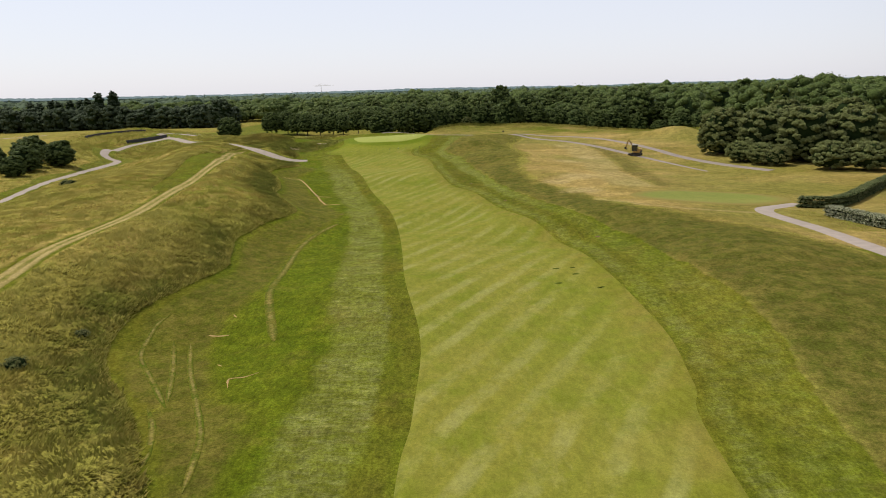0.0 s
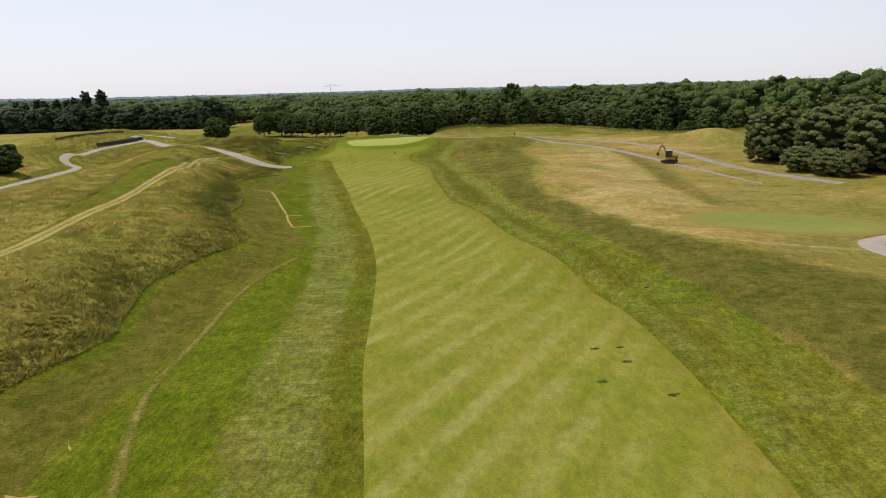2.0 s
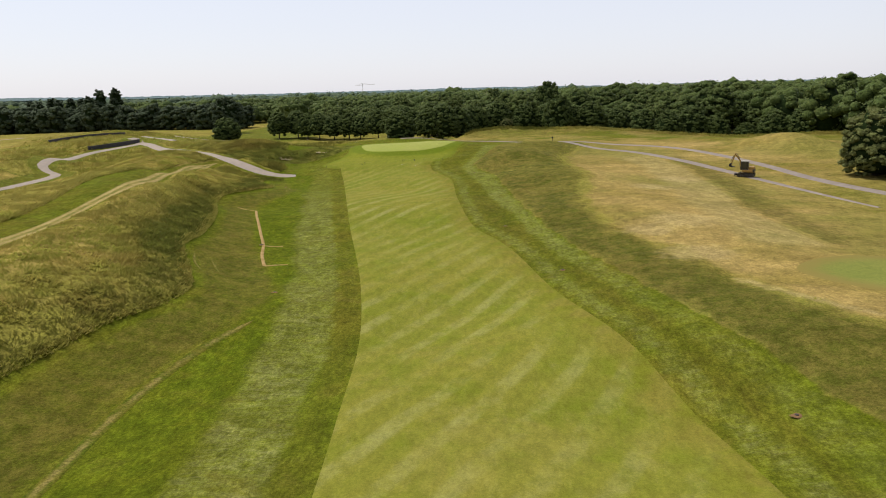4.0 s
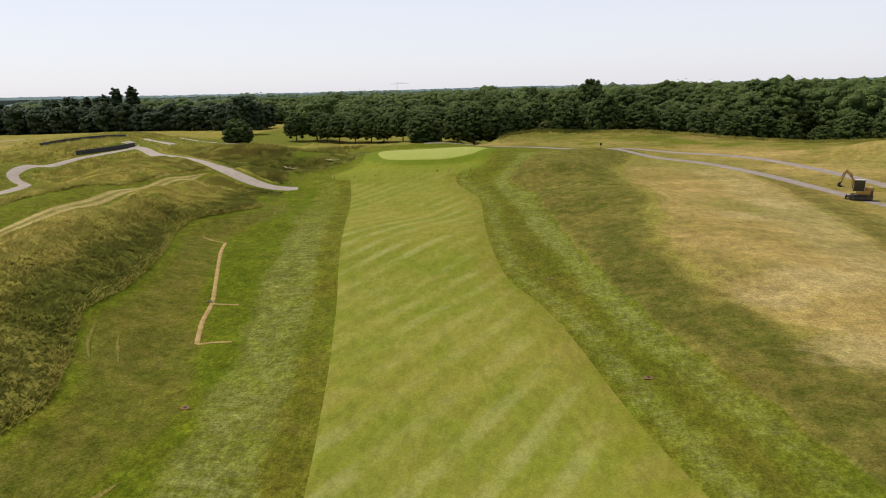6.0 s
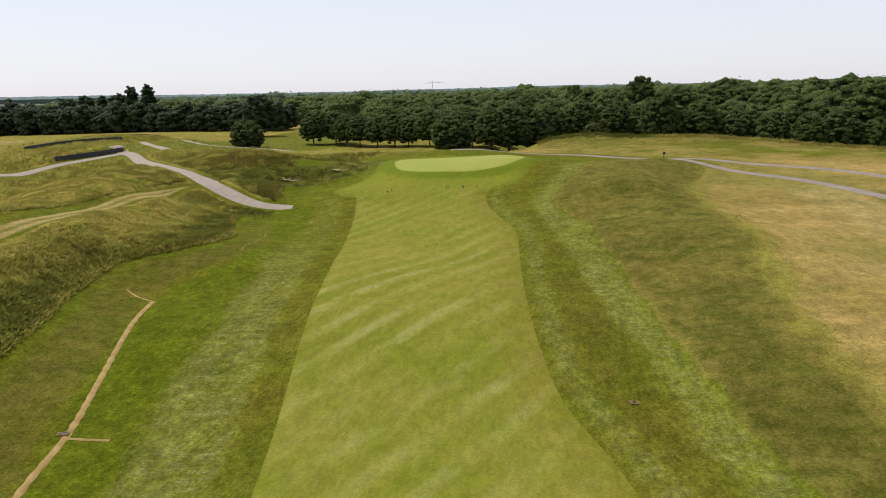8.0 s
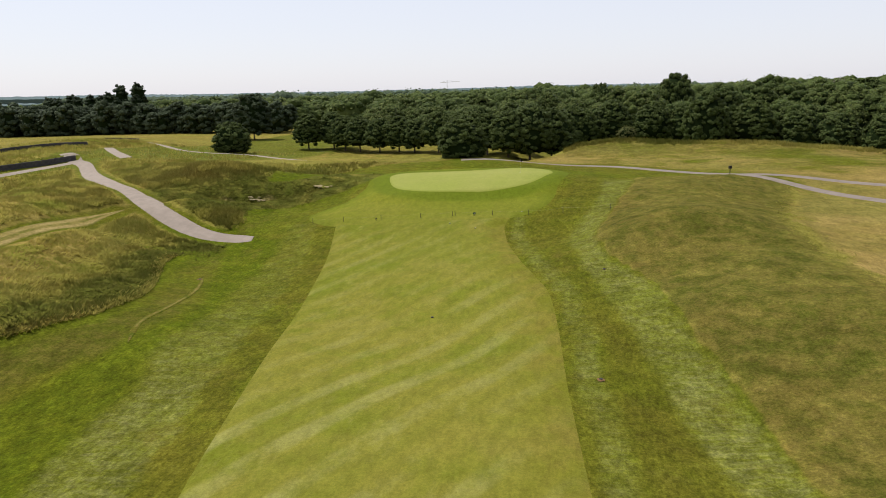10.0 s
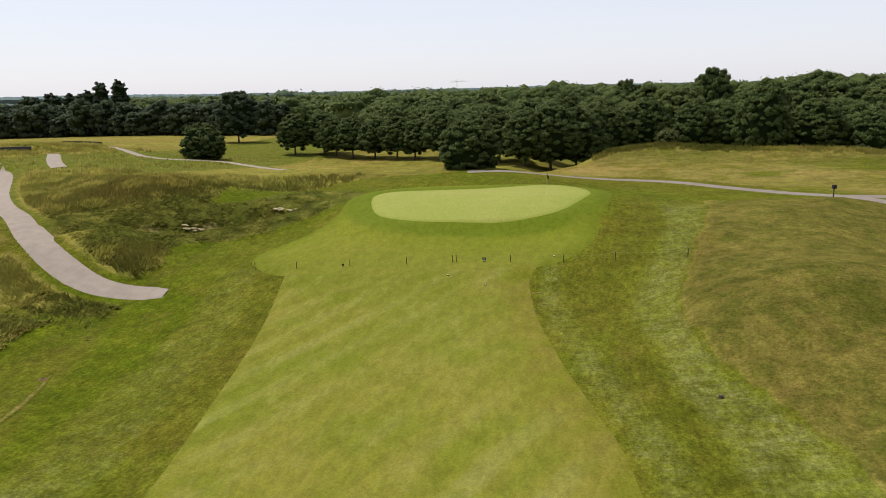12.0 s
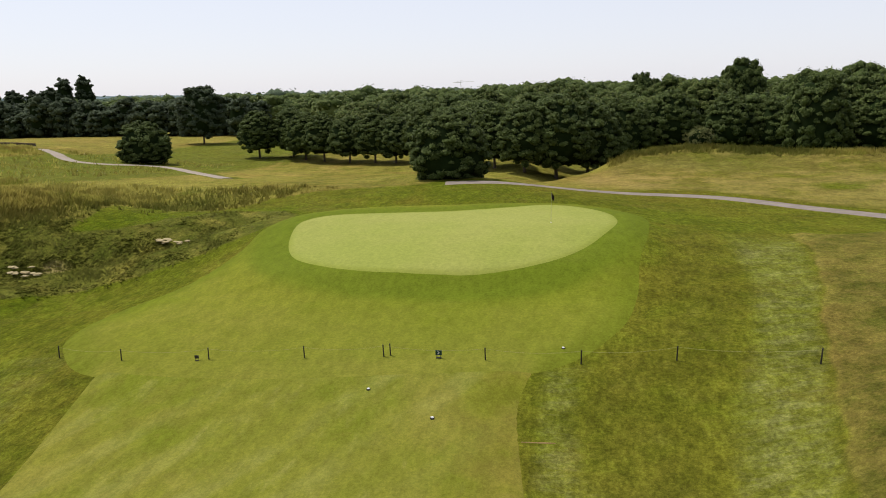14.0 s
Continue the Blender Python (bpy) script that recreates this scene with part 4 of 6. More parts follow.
fair_mesh = mesh_data("fairway", np.stack([FX, FY, FZ], 2).reshape(-1, 3), np.stack([i, i + 1, i + 27, i + 26], 1), M_FAIRWAY, True)
fair_mesh.attributes.new("edge", "FLOAT", "POINT").data.foreach_set("value", np.clip((FXR - FX) / 4.5, 0, 1).ravel().astype(np.float32))
tagged(new("fairway", fair_mesh),
       "pale green mown fairway with diagonal mowing streaks", "fairway", kind="structure")
fringe = lawn("fringe", APRON, M_FRINGE, "bright green mown fringe round the putting green", 0.06, "fringe", blend=3.5)
apron_place = np.array([v.co for v in fringe.data.vertices])
collar_shade = dist_line(apron_place[:, 0], apron_place[:, 1], np.vstack([GREEN, GREEN[:1]]))
apron_edge = np.ones(len(apron_place))
fringe.data.attributes["edge"].data.foreach_get("value", apron_edge)
joined = ramp(apron_place[:, 0], -25, -23) * (1 - ramp(apron_place[:, 0], -6.5, -4.5)) * (1 - ramp(apron_place[:, 1], 187, 190))
fringe.data.attributes["edge"].data.foreach_set("value", np.maximum(apron_edge, joined).astype(np.float32))
fringe.data.attributes.new("collar_shade", "FLOAT", "POINT").data.foreach_set("value", (1 - ramp(collar_shade, 0.8, 3.4)).astype(np.float32))
lawn("putting_green", GREEN, M_GREEN, "pale smooth putting green cut very short", 0.10, "putting green", dome=0.05)
lawn("putting_green_east", GREEN_EAST, M_EAST, "pale green putting surface set in parched turf", 0.05, "putting green", blend=4.0)

# paths and tracks on the ground
def laid(key, name, material, label, lift=0.07, tail=0, end=1.0):
    line, width = PATHS[key]
    n = len(line)
    w = np.interp(np.arange(n), [0, n - 1 - tail, n - 1], [width, width, width if not tail else end])
    return ribbon(name, line, width, material, label, lift, widths=w)


laid("a", "cart_path", M_PATH, "pale concrete cart path ending in the grass", tail=2, end=1.9)
laid("b", "cart_path_far", M_PATH, "winding pale cart path below a dark retaining wall")
laid("back", "cart_path_back", M_PATH, "pale cart path across the far meadow")
laid("spur", "cart_path_spur", M_PATH, "short pale stretch of cart path")
laid("west", "cart_path_west", M_PATH, "pale path beside the far mound")
laid("road", "service_road", M_TARMAC, "worn greyish service road over the dry turf", tail=34, end=0.5)
laid("branch", "service_road_branch", M_TARMAC, "branch of the worn service road", 0.08)
laid("east", "cart_path_east", M_PATH, "pale curved cart path beside hedges")
def worn_track(name, line, width, label, taper=4, material=M_TRACK):
    n = len(line)
    w = width * np.minimum(1, (np.minimum(np.arange(n), np.arange(n)[::-1]) + 0.6) / taper)
    ob = ribbon(name, line, width, material, label, 0.03, widths=w, cells=13, category="track")
    ob.data.attributes.new("across", "FLOAT", "POINT").data.foreach_set("value", np.tile(np.abs(np.linspace(-1, 1, 13)), n).astype(np.float32))


worn_track("dirt_track", PATHS["track"][0], 2.0, "bare dry wheel track through long grass", 8)
for line in ([(-20.6, 52.8), (-20.9, 50.7), (-20.7, 48.7), (-19.9, 44.8), (-17.8, 41.0), (-14.9, 35.7)], [(-15.9, 35.8), (-14.7, 33.4), (-13.8, 30.4), (-13.5, 28.0)], [(-17.6, 47.8), (-15.8, 42.3), (-13.5, 36.5), (-11.8, 31.9), (-11, 27)],
             [(-18.9, 48.1), (-16.9, 42.3), (-15.1, 36.6)], [(-23.4, 109.0), (-22.2, 106), (-20.6, 103.6)], [(-21.6, 108.4), (-20.6, 106.4), (-19.4, 104.4)], [(-30.6, 168.8), (-28.4, 163.3), (-26.9, 157.1), (-26.2, 152.7), (-24.8, 149.2)]):
    worn_track("worn_wheel_mark", spline(line, 0.5), 0.42, "faint worn wheel mark in the mown grass", 5, M_MARK)
worn_track("worn_wheel_mark", spline([(-11.5, 47), (-13.6, 55), (-14.5, 60), (-14.9, 66), (-15.3, 72), (-15.7, 80), (-14.9, 87), (-12.9, 93)], 0.5), 0.8, "worn tan wheel mark between mown and longer grass", 6, M_MARK)
DIRT = spline([(-26, 136.5), (-24.4, 131.5), (-22.8, 127), (-21.2, 122.5), (-19.6, 118), (-18.4, 113.5), (-16.9, 109.2)], 0.5)
ribbon("dug_trench_line", DIRT, 0.4, M_DIRT, "line of bare dug soil in the grass", 0.04, widths=0.32 + 0.16 * np.sin(np.arange(len(DIRT)) * 1.7) ** 2)
ribbon("dug_trench_spur", spline([(-16.9, 109.2), (-16, 109.8), (-14.9, 110.1)], 0.4), 0.25, M_DIRT, "short spur of bare dug soil", 0.04)
ribbon("dug_trench_spur", spline([(-19.6, 117.6), (-18.6, 117.8), (-17.5, 118)], 0.4), 0.2, M_DIRT, "short spur of bare dug soil", 0.04)
for line, w in (([(-16.8, 49.4), (-16.1, 49.2), (-15.3, 49.3)], 0.5), ([(-12.3, 38.4), (-12.7, 40.1), (-11.9, 40.2), (-11.1, 40.9)], 0.16), ([(-16.0, 53.2), (-15.6, 52.6)], 0.3),
                ([(-14.4, 43.4), (-14.0, 43.0)], 0.3), ([(-29.3, 138.5), (-27.6, 137.2), (-26, 136.5)], 0.25), ([(-5.4, 180.9), (-4.3, 181.0)], 0.12)):
    line = spline(line, 0.35)
    n = len(line)
    ribbon("bare_soil_line", line, w, M_DIRT, "thin line of bare dug soil in the turf", 0.03, widths=w * (0.3 + 0.9 * np.abs(np.sin(np.arange(n) * 2.3 + n))) * np.minimum(1, (np.minimum(np.arange(n), np.arange(n)[::-1]) + 0.4) / 3))


# ---- trees ----
def ball(sub):
    bm = bmesh.new()
    bmesh.ops.create_icosphere(bm, subdivisions=sub, radius=1)
    v = np.array([q.co for q in bm.verts])
    f = np.array([[q.index for q in face.verts] for face in bm.faces])
    bm.free()
    return v, f


BALLS = {k: ball(k) for k in (1, 2, 3)}


def spread(count, low=-0.8):
    """Directions spread evenly over a ball, none lower than low."""
    z = 1 - (np.arange(count) + 0.5) / count * (1 - low)
    a = np.arange(count) * 2.39996
    q = np.sqrt(1 - z * z)
    return np.stack([q * np.cos(a), q * np.sin(a), z], 1)


def crown_point(d, rx, rz, pear, full):
    """Surface of a domed crown in given directions. full: above 2 makes broader shoulders."""
    k = (np.abs(d[:, 2]) ** full + np.hypot(d[:, 0], d[:, 1]) ** full) ** (-1 / full)
    p = d * k[:, None]
    wide = 1 - pear * p[:, 2] - 0.25 * np.clip(-p[:, 2] - 0.55, 0, 1)
    return p * np.stack([rx * wide, rx * wide, np.full(len(d), rz)], 1)


def clumps(r, count, rx, rz, pear=0.15, full=2.3, small=0.86, low=-0.85, deep=0.80):
    """Clump centres and sizes on the outside of a crown of half width rx and half height rz."""
    d = spread(count, low) + r.normal(size=(count, 3)) * 0.15
    d /= np.linalg.norm(d, axis=1)[:, None]
    lobes = r.normal(size=(8, 3))
    lobes /= np.linalg.norm(lobes, axis=1)[:, None]
    uneven = 0.93 + 0.13 * np.exp((d @ lobes.T - 1) / 0.07).max(1)
    c = crown_point(d, rx, rz, pear, full) * (uneven * r.uniform(deep, 0.98, count))[:, None]
    size = r.uniform(0.5, 1.4, count) * 2.0 * small * (rx * rx * rz) ** (1 / 3) / math.sqrt(count)
    return c, size


def leaves(r, centres, sizes, per, leaf, fluff=0.25, domed=0.7):
    """Small diamond leaves on the upper outside of clumps: verts and quads."""
    k = len(centres) * per
    c, s = np.repeat(centres, per, 0), np.repeat(sizes, per)
    d = r.normal(size=(k, 3))
    d[:, 2] = np.abs(d[:, 2] + 0.25) - 0.25
    d /= np.linalg.norm(d, axis=1)[:, None]
    p = c + d * (s * r.uniform(1 - fluff, 1 + fluff * 0.5, k))[:, None] * np.array([1.15, 1.15, 0.85])
    out = c * np.array([1, 1, 0.8])
    out = out / (np.linalg.norm(out, axis=1)[:, None] + 1e-6)
    nrm = d * 0.5 + out * domed * 0.5 + np.array([0, 0, 0.45]) + r.normal(size=(k, 3)) * 0.36
    nrm /= np.linalg.norm(nrm, axis=1)[:, None]
    a = np.cross(nrm, r.normal(size=(k, 3)))
    a /= np.linalg.norm(a, axis=1)[:, None] + 1e-9
    b = np.cross(nrm, a)
    l = (leaf * r.uniform(0.6, 1.4, k))[:, None]
    v = np.stack([p + a * l, p + b * l * 0.6, p - a * l, p - b * l * 0.6], 1).reshape(-1, 3)
    return v, np.arange(4 * k).reshape(-1, 4)


def boughs(r, centres, sizes, shrink=0.86, sub=2, rough=0.10):
    """The leafy bodies of the clumps, rounded and uneven."""
    v, f = BALLS[sub]
    k, m = len(centres), len(v)
    lump = v[None] * (1 + r.uniform(-rough, rough, (k, m, 1))) * np.array([1.1, 1.1, 0.9])
    vs = (lump * (sizes * shrink)[:, None, None] + centres[:, None]).reshape(-1, 3)
    return vs, (f[None] + (np.arange(k) * m)[:, None, None]).reshape(-1, 3)


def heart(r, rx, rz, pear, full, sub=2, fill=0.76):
    """The inside of a crown: one uneven dome; M_CORE paints it dark for shade."""
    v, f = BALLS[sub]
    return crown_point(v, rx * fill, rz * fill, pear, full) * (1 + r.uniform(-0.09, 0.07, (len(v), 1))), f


def trunk_bm(r, height, radius, limbs=5, reach=2.0):
    bm = bmesh.new()
    lean = Vector((r.uniform(-0.15, 0.15), r.uniform(-0.15, 0.15), 0))
    pts = [Vector((0, 0, -0.4)), Vector((0, 0, 0.3)), lean + Vector((0, 0, height * 0.55)), lean * 2 + Vector((0, 0, height))]
    rad = [radius * 1.5, radius * 1.05, radius * 0.8, radius * 0.45]
    for a, b, ra, rb in zip(pts[:-1], pts[1:], rad[:-1], rad[1:]):
        rod(bm, a, b, ra, rb, 9)
    for q in range(limbs):
        ang = 6.283 * q / limbs + r.uniform(-0.4, 0.4)
        a = lean * 1.2 + Vector((0, 0, height * r.uniform(0.45, 0.8)))
        b = a + Vector((math.cos(ang) * reach, math.sin(ang) * reach, reach * r.uniform(0.6, 1.3)))
        rod(bm, a, b, radius * 0.38, radius * 0.12, 6)
    return bm


def tree(name, label, seed, height, half, clear, leaf_mat, count=90, per=60, leaf=0.17, pear=0.16, radius=0.2, group="", full=2.3):
    """A tree: trunk with limbs and a crown of leaves. clear: height of bare trunk."""
    r = np.random.RandomState(seed)
    top = tagged(new(name), label, "tree", group)
    part("trunk", trunk_bm(r, max(clear, 0.2) + (height - clear) * 0.5, radius, 6, half * 0.5), M_BARK, top)
    rz = (height - clear) / 2
    c, s = clumps(r, count, half, rz, pear, full)
    mid = np.array([0, 0, clear + rz])
    v, f = leaves(r, c, s, per, leaf)
    hang(new("crown", mesh_data("crown", v + mid, f, leaf_mat)), top)
    if leaf_mat.name in CLUMPS:
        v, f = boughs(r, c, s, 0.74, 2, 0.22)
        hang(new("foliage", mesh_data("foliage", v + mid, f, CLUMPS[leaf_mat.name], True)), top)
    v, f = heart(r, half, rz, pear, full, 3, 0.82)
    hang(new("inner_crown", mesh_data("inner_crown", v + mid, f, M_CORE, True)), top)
    return top


def plant(src, x, y, size=1.0, tall=1.0, turn=None, sink=0.0):
    turn = random.uniform(0, 360) if turn is None else turn
    return copy_thing(src, pose(x, y, at(x, y) - sink, 0, 0, turn) @ Matrix.Diagonal((size, size, size * tall, 1)))


def settle(src, x, y, size=1.0, tall=1.0, turn=0.0, sink=0.0):
    """Sets the first of a kind itself in its place."""
    src.matrix_basis = pose(x, y, at(x, y) - sink, 0, 0, turn) @ Matrix.Diagonal((size, size, size * tall, 1))


# the row of dense round trees behind the green
ROW = "row of dense round trees behind the green"
kinds = [tree("round_tree", "dense dark green round-crowned tree in a row", 10 + k, 9.4, 4.0 + 0.2 * k, 0.8, M_LEAF, count=290, per=48, leaf=0.13, pear=0.28, group=ROW, full=2.15) for k in range(4)]
spots = [(-64.7, 289, 1.0), (-58.7, 291.5, 1.05), (-49.4, 283.4, 0.95), (-44.1, 282, 0.9), (-38.8, 280, 0.95), (-34.8, 279, 0.85), (-28.5, 276, 1.0), (-16, 265, 1.05),
         (-11.1, 258.5, 1.0), (-6.8, 260.5, 1.2), (-2.5, 264, 1.2), (-23, 272, 1.1), (-11, 274, 1.15), (-54, 286, 0.95), (-1, 272, 1.2), (3, 275, 1.2)]
spots += [(4 + 7.2 * k + random.uniform(-1, 1), 281 - 1.7 * k + random.uniform(-2, 2), random.uniform(0.92, 1.18)) for k in range(17)]
for k, (x, y, s) in enumerate(spots):
    if k < 4:
        settle(kinds[k], x, y, s)
    else:
        plant(kinds[k % 4], x, y, s, random.uniform(0.92, 1.12))

bushy = tree("bushy_tree", "dense round tree with leaves down to the ground", 29, 8.0, 4.3, -0.5, M_LEAF, count=320, per=56, leaf=0.12, pear=0.2)
settle(bushy, -16.6, 230.2, 0.95, sink=0.7)

# lone trees on the meadow
lone = tree("lone_tree", "lone dark round tree on the mown meadow", 31, 7.2, 3.9, 0.2, M_LEAF, count=280, per=50, leaf=0.12, pear=0.15)
settle(lone, -76, 269, 1.12, sink=0.9)
big = tree("meadow_tree", "tall dark spreading tree at the wood's edge", 32, 13, 5.2, 0.8, M_WOOD_HAZY, count=260, per=44, leaf=0.19, full=2.6)
settle(big, -93, 319, 1.08)

# clump at the west path
west = tree("path_tree", "leafy green tree in a clump beside the cart path", 41, 5.4, 2.8, 0.1, M_LEAF, count=190, per=54, leaf=0.12, group="clump of trees beside the cart path")
settle(west, -85, 163, 1.15)
for x, y, s in ((-89, 157, 1.05), (-92, 165, 1.0), (-85.5, 150, 0.95), (-91.5, 147, 1.05), (-97, 155, 1.1), (-83, 141, 0.75), (-88.5, 138, 0.9), (-95, 139, 1.0), (-103, 146, 1.1)):
    plant(west, x, y, s)

# willows and bushes to the east
WILL = "grove of silvery willows"
will = tree("willow", "large silvery green willow with drooping sides", 51, 10.2, 4.9, -0.6, M_WILLOW, count=280, per=54, leaf=0.15, pear=0.05, group=WILL, radius=0.35, full=2.6)
settle(will, 61.5, 151, 1.0)
for x, y, s in ((66, 142, 1.0), (70, 133, 1.05), (77, 128, 1.0), (81, 139, 1.15), (74, 149, 1.1), (86, 124, 1.0), (92, 134, 1.1), (90, 116, 1.0)):
    plant(will, x, y, s)
shrub = tree("bush", "rounded green bush at the foot of the willows", 52, 4.2, 2.9, 0.0, M_WILLOW, count=160, per=50, leaf=0.10, pear=0.1, group="bushes below the willows", radius=0.1)
settle(shrub, 60.2, 138, 1.0)
for x, y, s in ((62.0, 132.5, 1.0), (68.5, 121, 1.2), (73.5, 118, 1.2), (79, 115, 1.1)):
    plant(shrub, x, y, s)
brown = tree("brown_bush", "dull brownish bush on the ridge", 53, 2.8, 1.9, 0.0, M_SCRUB, count=60, per=50, leaf=0.11, pear=0.1, radius=0.06)
settle(brown, 12.5, 262.5, 0.95)
plant(brown, 63.2, 129.5, 1.35)
low = tree("shrub", "low dark shrub in the rough", 54, 1.3, 1.0, 0.0, M_SCRUB, count=30, per=50, leaf=0.07, pear=0.1, radius=0.04, group="low shrubs in the rough")
settle(low, -58.5, 113, 1.0, 0.9)
for x, y, s in ((-57, 111.6, 0.8), (-25, 39.6, 0.7), (-24.2, 46, 0.5), (-59.5, 115.5, 0.7)):
    plant(low, x, y, s)

# tall slim poplars
pop = tree("poplar", "tall narrow dark poplar above the wood", 61, 17.2, 2.5, 1.0, M_WOOD_HAZY, count=150, per=36, leaf=0.24, pear=0.0, group="group of poplars", radius=0.3, full=3.0)
settle(pop, -169, 369, 1.08)
for x, y, s, tl in ((-161.5, 369, 1.03, 1.0), (-176, 372, 0.9, 0.95), (-181, 374, 0.85, 0.95), (-187, 376, 0.9, 0.9), (-193, 376, 0.85, 0.93), (-199, 380, 0.9, 0.92), (-205, 380, 0.8, 0.95), (-212, 384, 0.85, 0.92)):
    plant(pop, x, y, s, tl)


# single trees that stand out above the wood
OUT = "taller trees above the wood"
oak = tree("oak", "broad tall dark tree above the woodland", 64, 15.0, 7.5, 0.5, M_LEAF, count=300, per=46, leaf=0.20, group=OUT, radius=0.5, full=2.5)
settle(oak, 82, 412, 1.1)
for x, y, s, tl in ((62, 318, 0.78, 1.05), (95, 300, 0.80, 1.0), (31, 330, 0.74, 1.55), (11.5, 340, 0.58, 1.75), (118, 420, 1.0, 1.0), (72, 296, 0.72, 1.05), (28.4, 267, 0.56, 1.40)):
    plant(oak, x, y, s, tl)


def bare_tree(x, y, height, seed):
    """A dead tree: pale trunk with forking bare twigs."""
    r = np.random.RandomState(seed)
    top = tagged(new("bare_tree"), "half-dead tree with pale bare twigs above the wood", "tree", OUT)
    part("trunk", trunk_bm(r, height * 0.62, 0.3, 6, 2.0), M_TWIG, top)
    bm = bmesh.new()
    for _ in range(70):
        a = Vector((r.normal(0, 1.3), r.normal(0, 1.3), height * r.uniform(0.55, 0.8)))
        b = a + Vector((r.normal(0, 1.1), r.normal(0, 1.1), height * r.uniform(0.12, 0.22)))
        rod(bm, a, b, 0.09, 0.04, 4)
    part("twigs", bm, M_TWIG, top)
    c = np.stack([r.normal(0, 1.6, 26), r.normal(0, 1.6, 26), r.uniform(0.62, 0.97, 26) * height], 1)
    v, f = leaves(r, c, r.uniform(0.5, 0.9, 26), 16, 0.17)
    hang(new("crown", mesh_data("crown", v, f, M_WILLOW)), top)
    top.matrix_basis = pose(x, y, at(x, y))


bare_tree(107, 425, 17.5, 5)
bare_tree(8, 410, 16.0, 6)


# ---- woods: masses of trees nobody could count ----
def wood(name, label, seed, places, material, cards, leaf, lumps=24, full=2.3, pear=0.12, foot=0.5, inner=None, fill=0.80, low=-0.35):
    """Many crowns joined. places: x, y, height of the top, half width."""
    r = np.random.RandomState(seed)
    layers = {"crowns": ([], [], []), "foliage": ([], [], []), "inner_crowns": ([], [], [])}
    for x, y, top_z, w in places:
        h = top_z - at(x, y)
        rz = (h - foot) / 2
        c, s = clumps(r, lumps, w, rz, pear, full, 0.95, low, 0.82)
        mid, tone = np.array([x, y, at(x, y) + h - rz]), r.uniform(0, 1)
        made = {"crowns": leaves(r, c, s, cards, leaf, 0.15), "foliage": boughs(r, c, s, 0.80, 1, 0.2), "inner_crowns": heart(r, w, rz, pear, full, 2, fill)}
        for key, (v, f) in made.items():
            vs, fs, ts = layers[key]
            fs.append(f)
            vs.append(v + mid)
            ts.append(np.full(len(v), tone))
    out = None
    for key, (vs, fs, ts) in layers.items():
        starts = np.cumsum([0] + [len(q) for q in vs[:-1]])
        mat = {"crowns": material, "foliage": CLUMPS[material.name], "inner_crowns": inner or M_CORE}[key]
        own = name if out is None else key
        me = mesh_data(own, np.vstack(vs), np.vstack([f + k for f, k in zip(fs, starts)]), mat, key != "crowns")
        me.attributes.new("tone", "FLOAT", "POINT").data.foreach_set("value", np.concatenate(ts).astype(np.float32))
        if out is None:
            out = tagged(new(own, me), label, "woodland", kind="stuff")
        else:
            hang(new(own, me), out)
    return out


def scatter(seed, x0, x1, y0, y1, step, top, half, keep=None, rise=0.0, rough=2.2, deep=0.0):
    """Tree places in a loose grid. top: mean height of the tree tops."""
    r = np.random.RandomState(seed)
    out = []
    for x in np.arange(x0, x1, step):
        for y in np.arange(y0, y1, step):
            px, py = x + r.uniform(-0.45, 0.45) * step, y + r.uniform(-0.45, 0.45) * step
            if keep is None or keep(px, py):
                out.append((px, py, top + r.normal(0, 0.6) * rough + 1.0 * wave_noise(px, py, 70, 8) + rise * px + deep * (py - 297 + 0.22 * max(px, 0)), half * r.uniform(0.75, 1.3)))
    return out


def east_wood(x, y):
    edge = 301 - 0.22 * max(x, 0) + 0.35 * max(-40 - x, 0)
    return y > edge and y < edge + 75 and x > -62


wood("wood_near", "dense mixed green woodland behind the tree row", 71, scatter(71, -62, 190, 240, 410, 10.6, 10.0, 5.4, east_wood, 0.018, 3.0, 0.034), M_LEAF_FAR, 30, 0.21, lumps=110, fill=0.85)
wood("wood_west", "dark wall of slim trees along the meadow", 72, scatter(72, -330, -101, 346, 392, 4.4, 11.9, 2.7, lambda x, y: y > 352 + 0.10 * (x + 150) * (x < -150) and y < 368, rough=2.0), M_WOOD_HAZY, 16, 0.38, lumps=34, full=2.8, pear=0.0, foot=-0.6, low=-0.85)
wood("wood_east", "woodland beyond the willows", 73, scatter(73, 92, 330, 120, 300, 11.0, 15.0, 6.0, lambda x, y: y > 205 - 0.4 * (x - 92) and x > 100), M_LEAF_FAR, 18, 0.36, lumps=34, fill=0.84)
wood("wood_middle", "broad woodland in the middle distance", 74, scatter(74, -330, 420, 378, 640, 14.5, 13.0, 7.6, lambda x, y: abs(x) < 0.75 * y and (y > 400 or x > -60), 0.010), M_LEAF_FAR, 10, 0.65, lumps=22, inner=M_LEAF_FAR, fill=0.86)
wood("wood_far", "distant woodland reaching to the horizon", 75, scatter(75, -1000, 1000, 640, 1500, 34.0, 12.0, 18.0, lambda x, y: abs(x - 60) < 0.72 * y, 0.002), M_LEAF_HAZED, 6, 1.3, lumps=16, inner=M_LEAF_HAZED, fill=0.88)


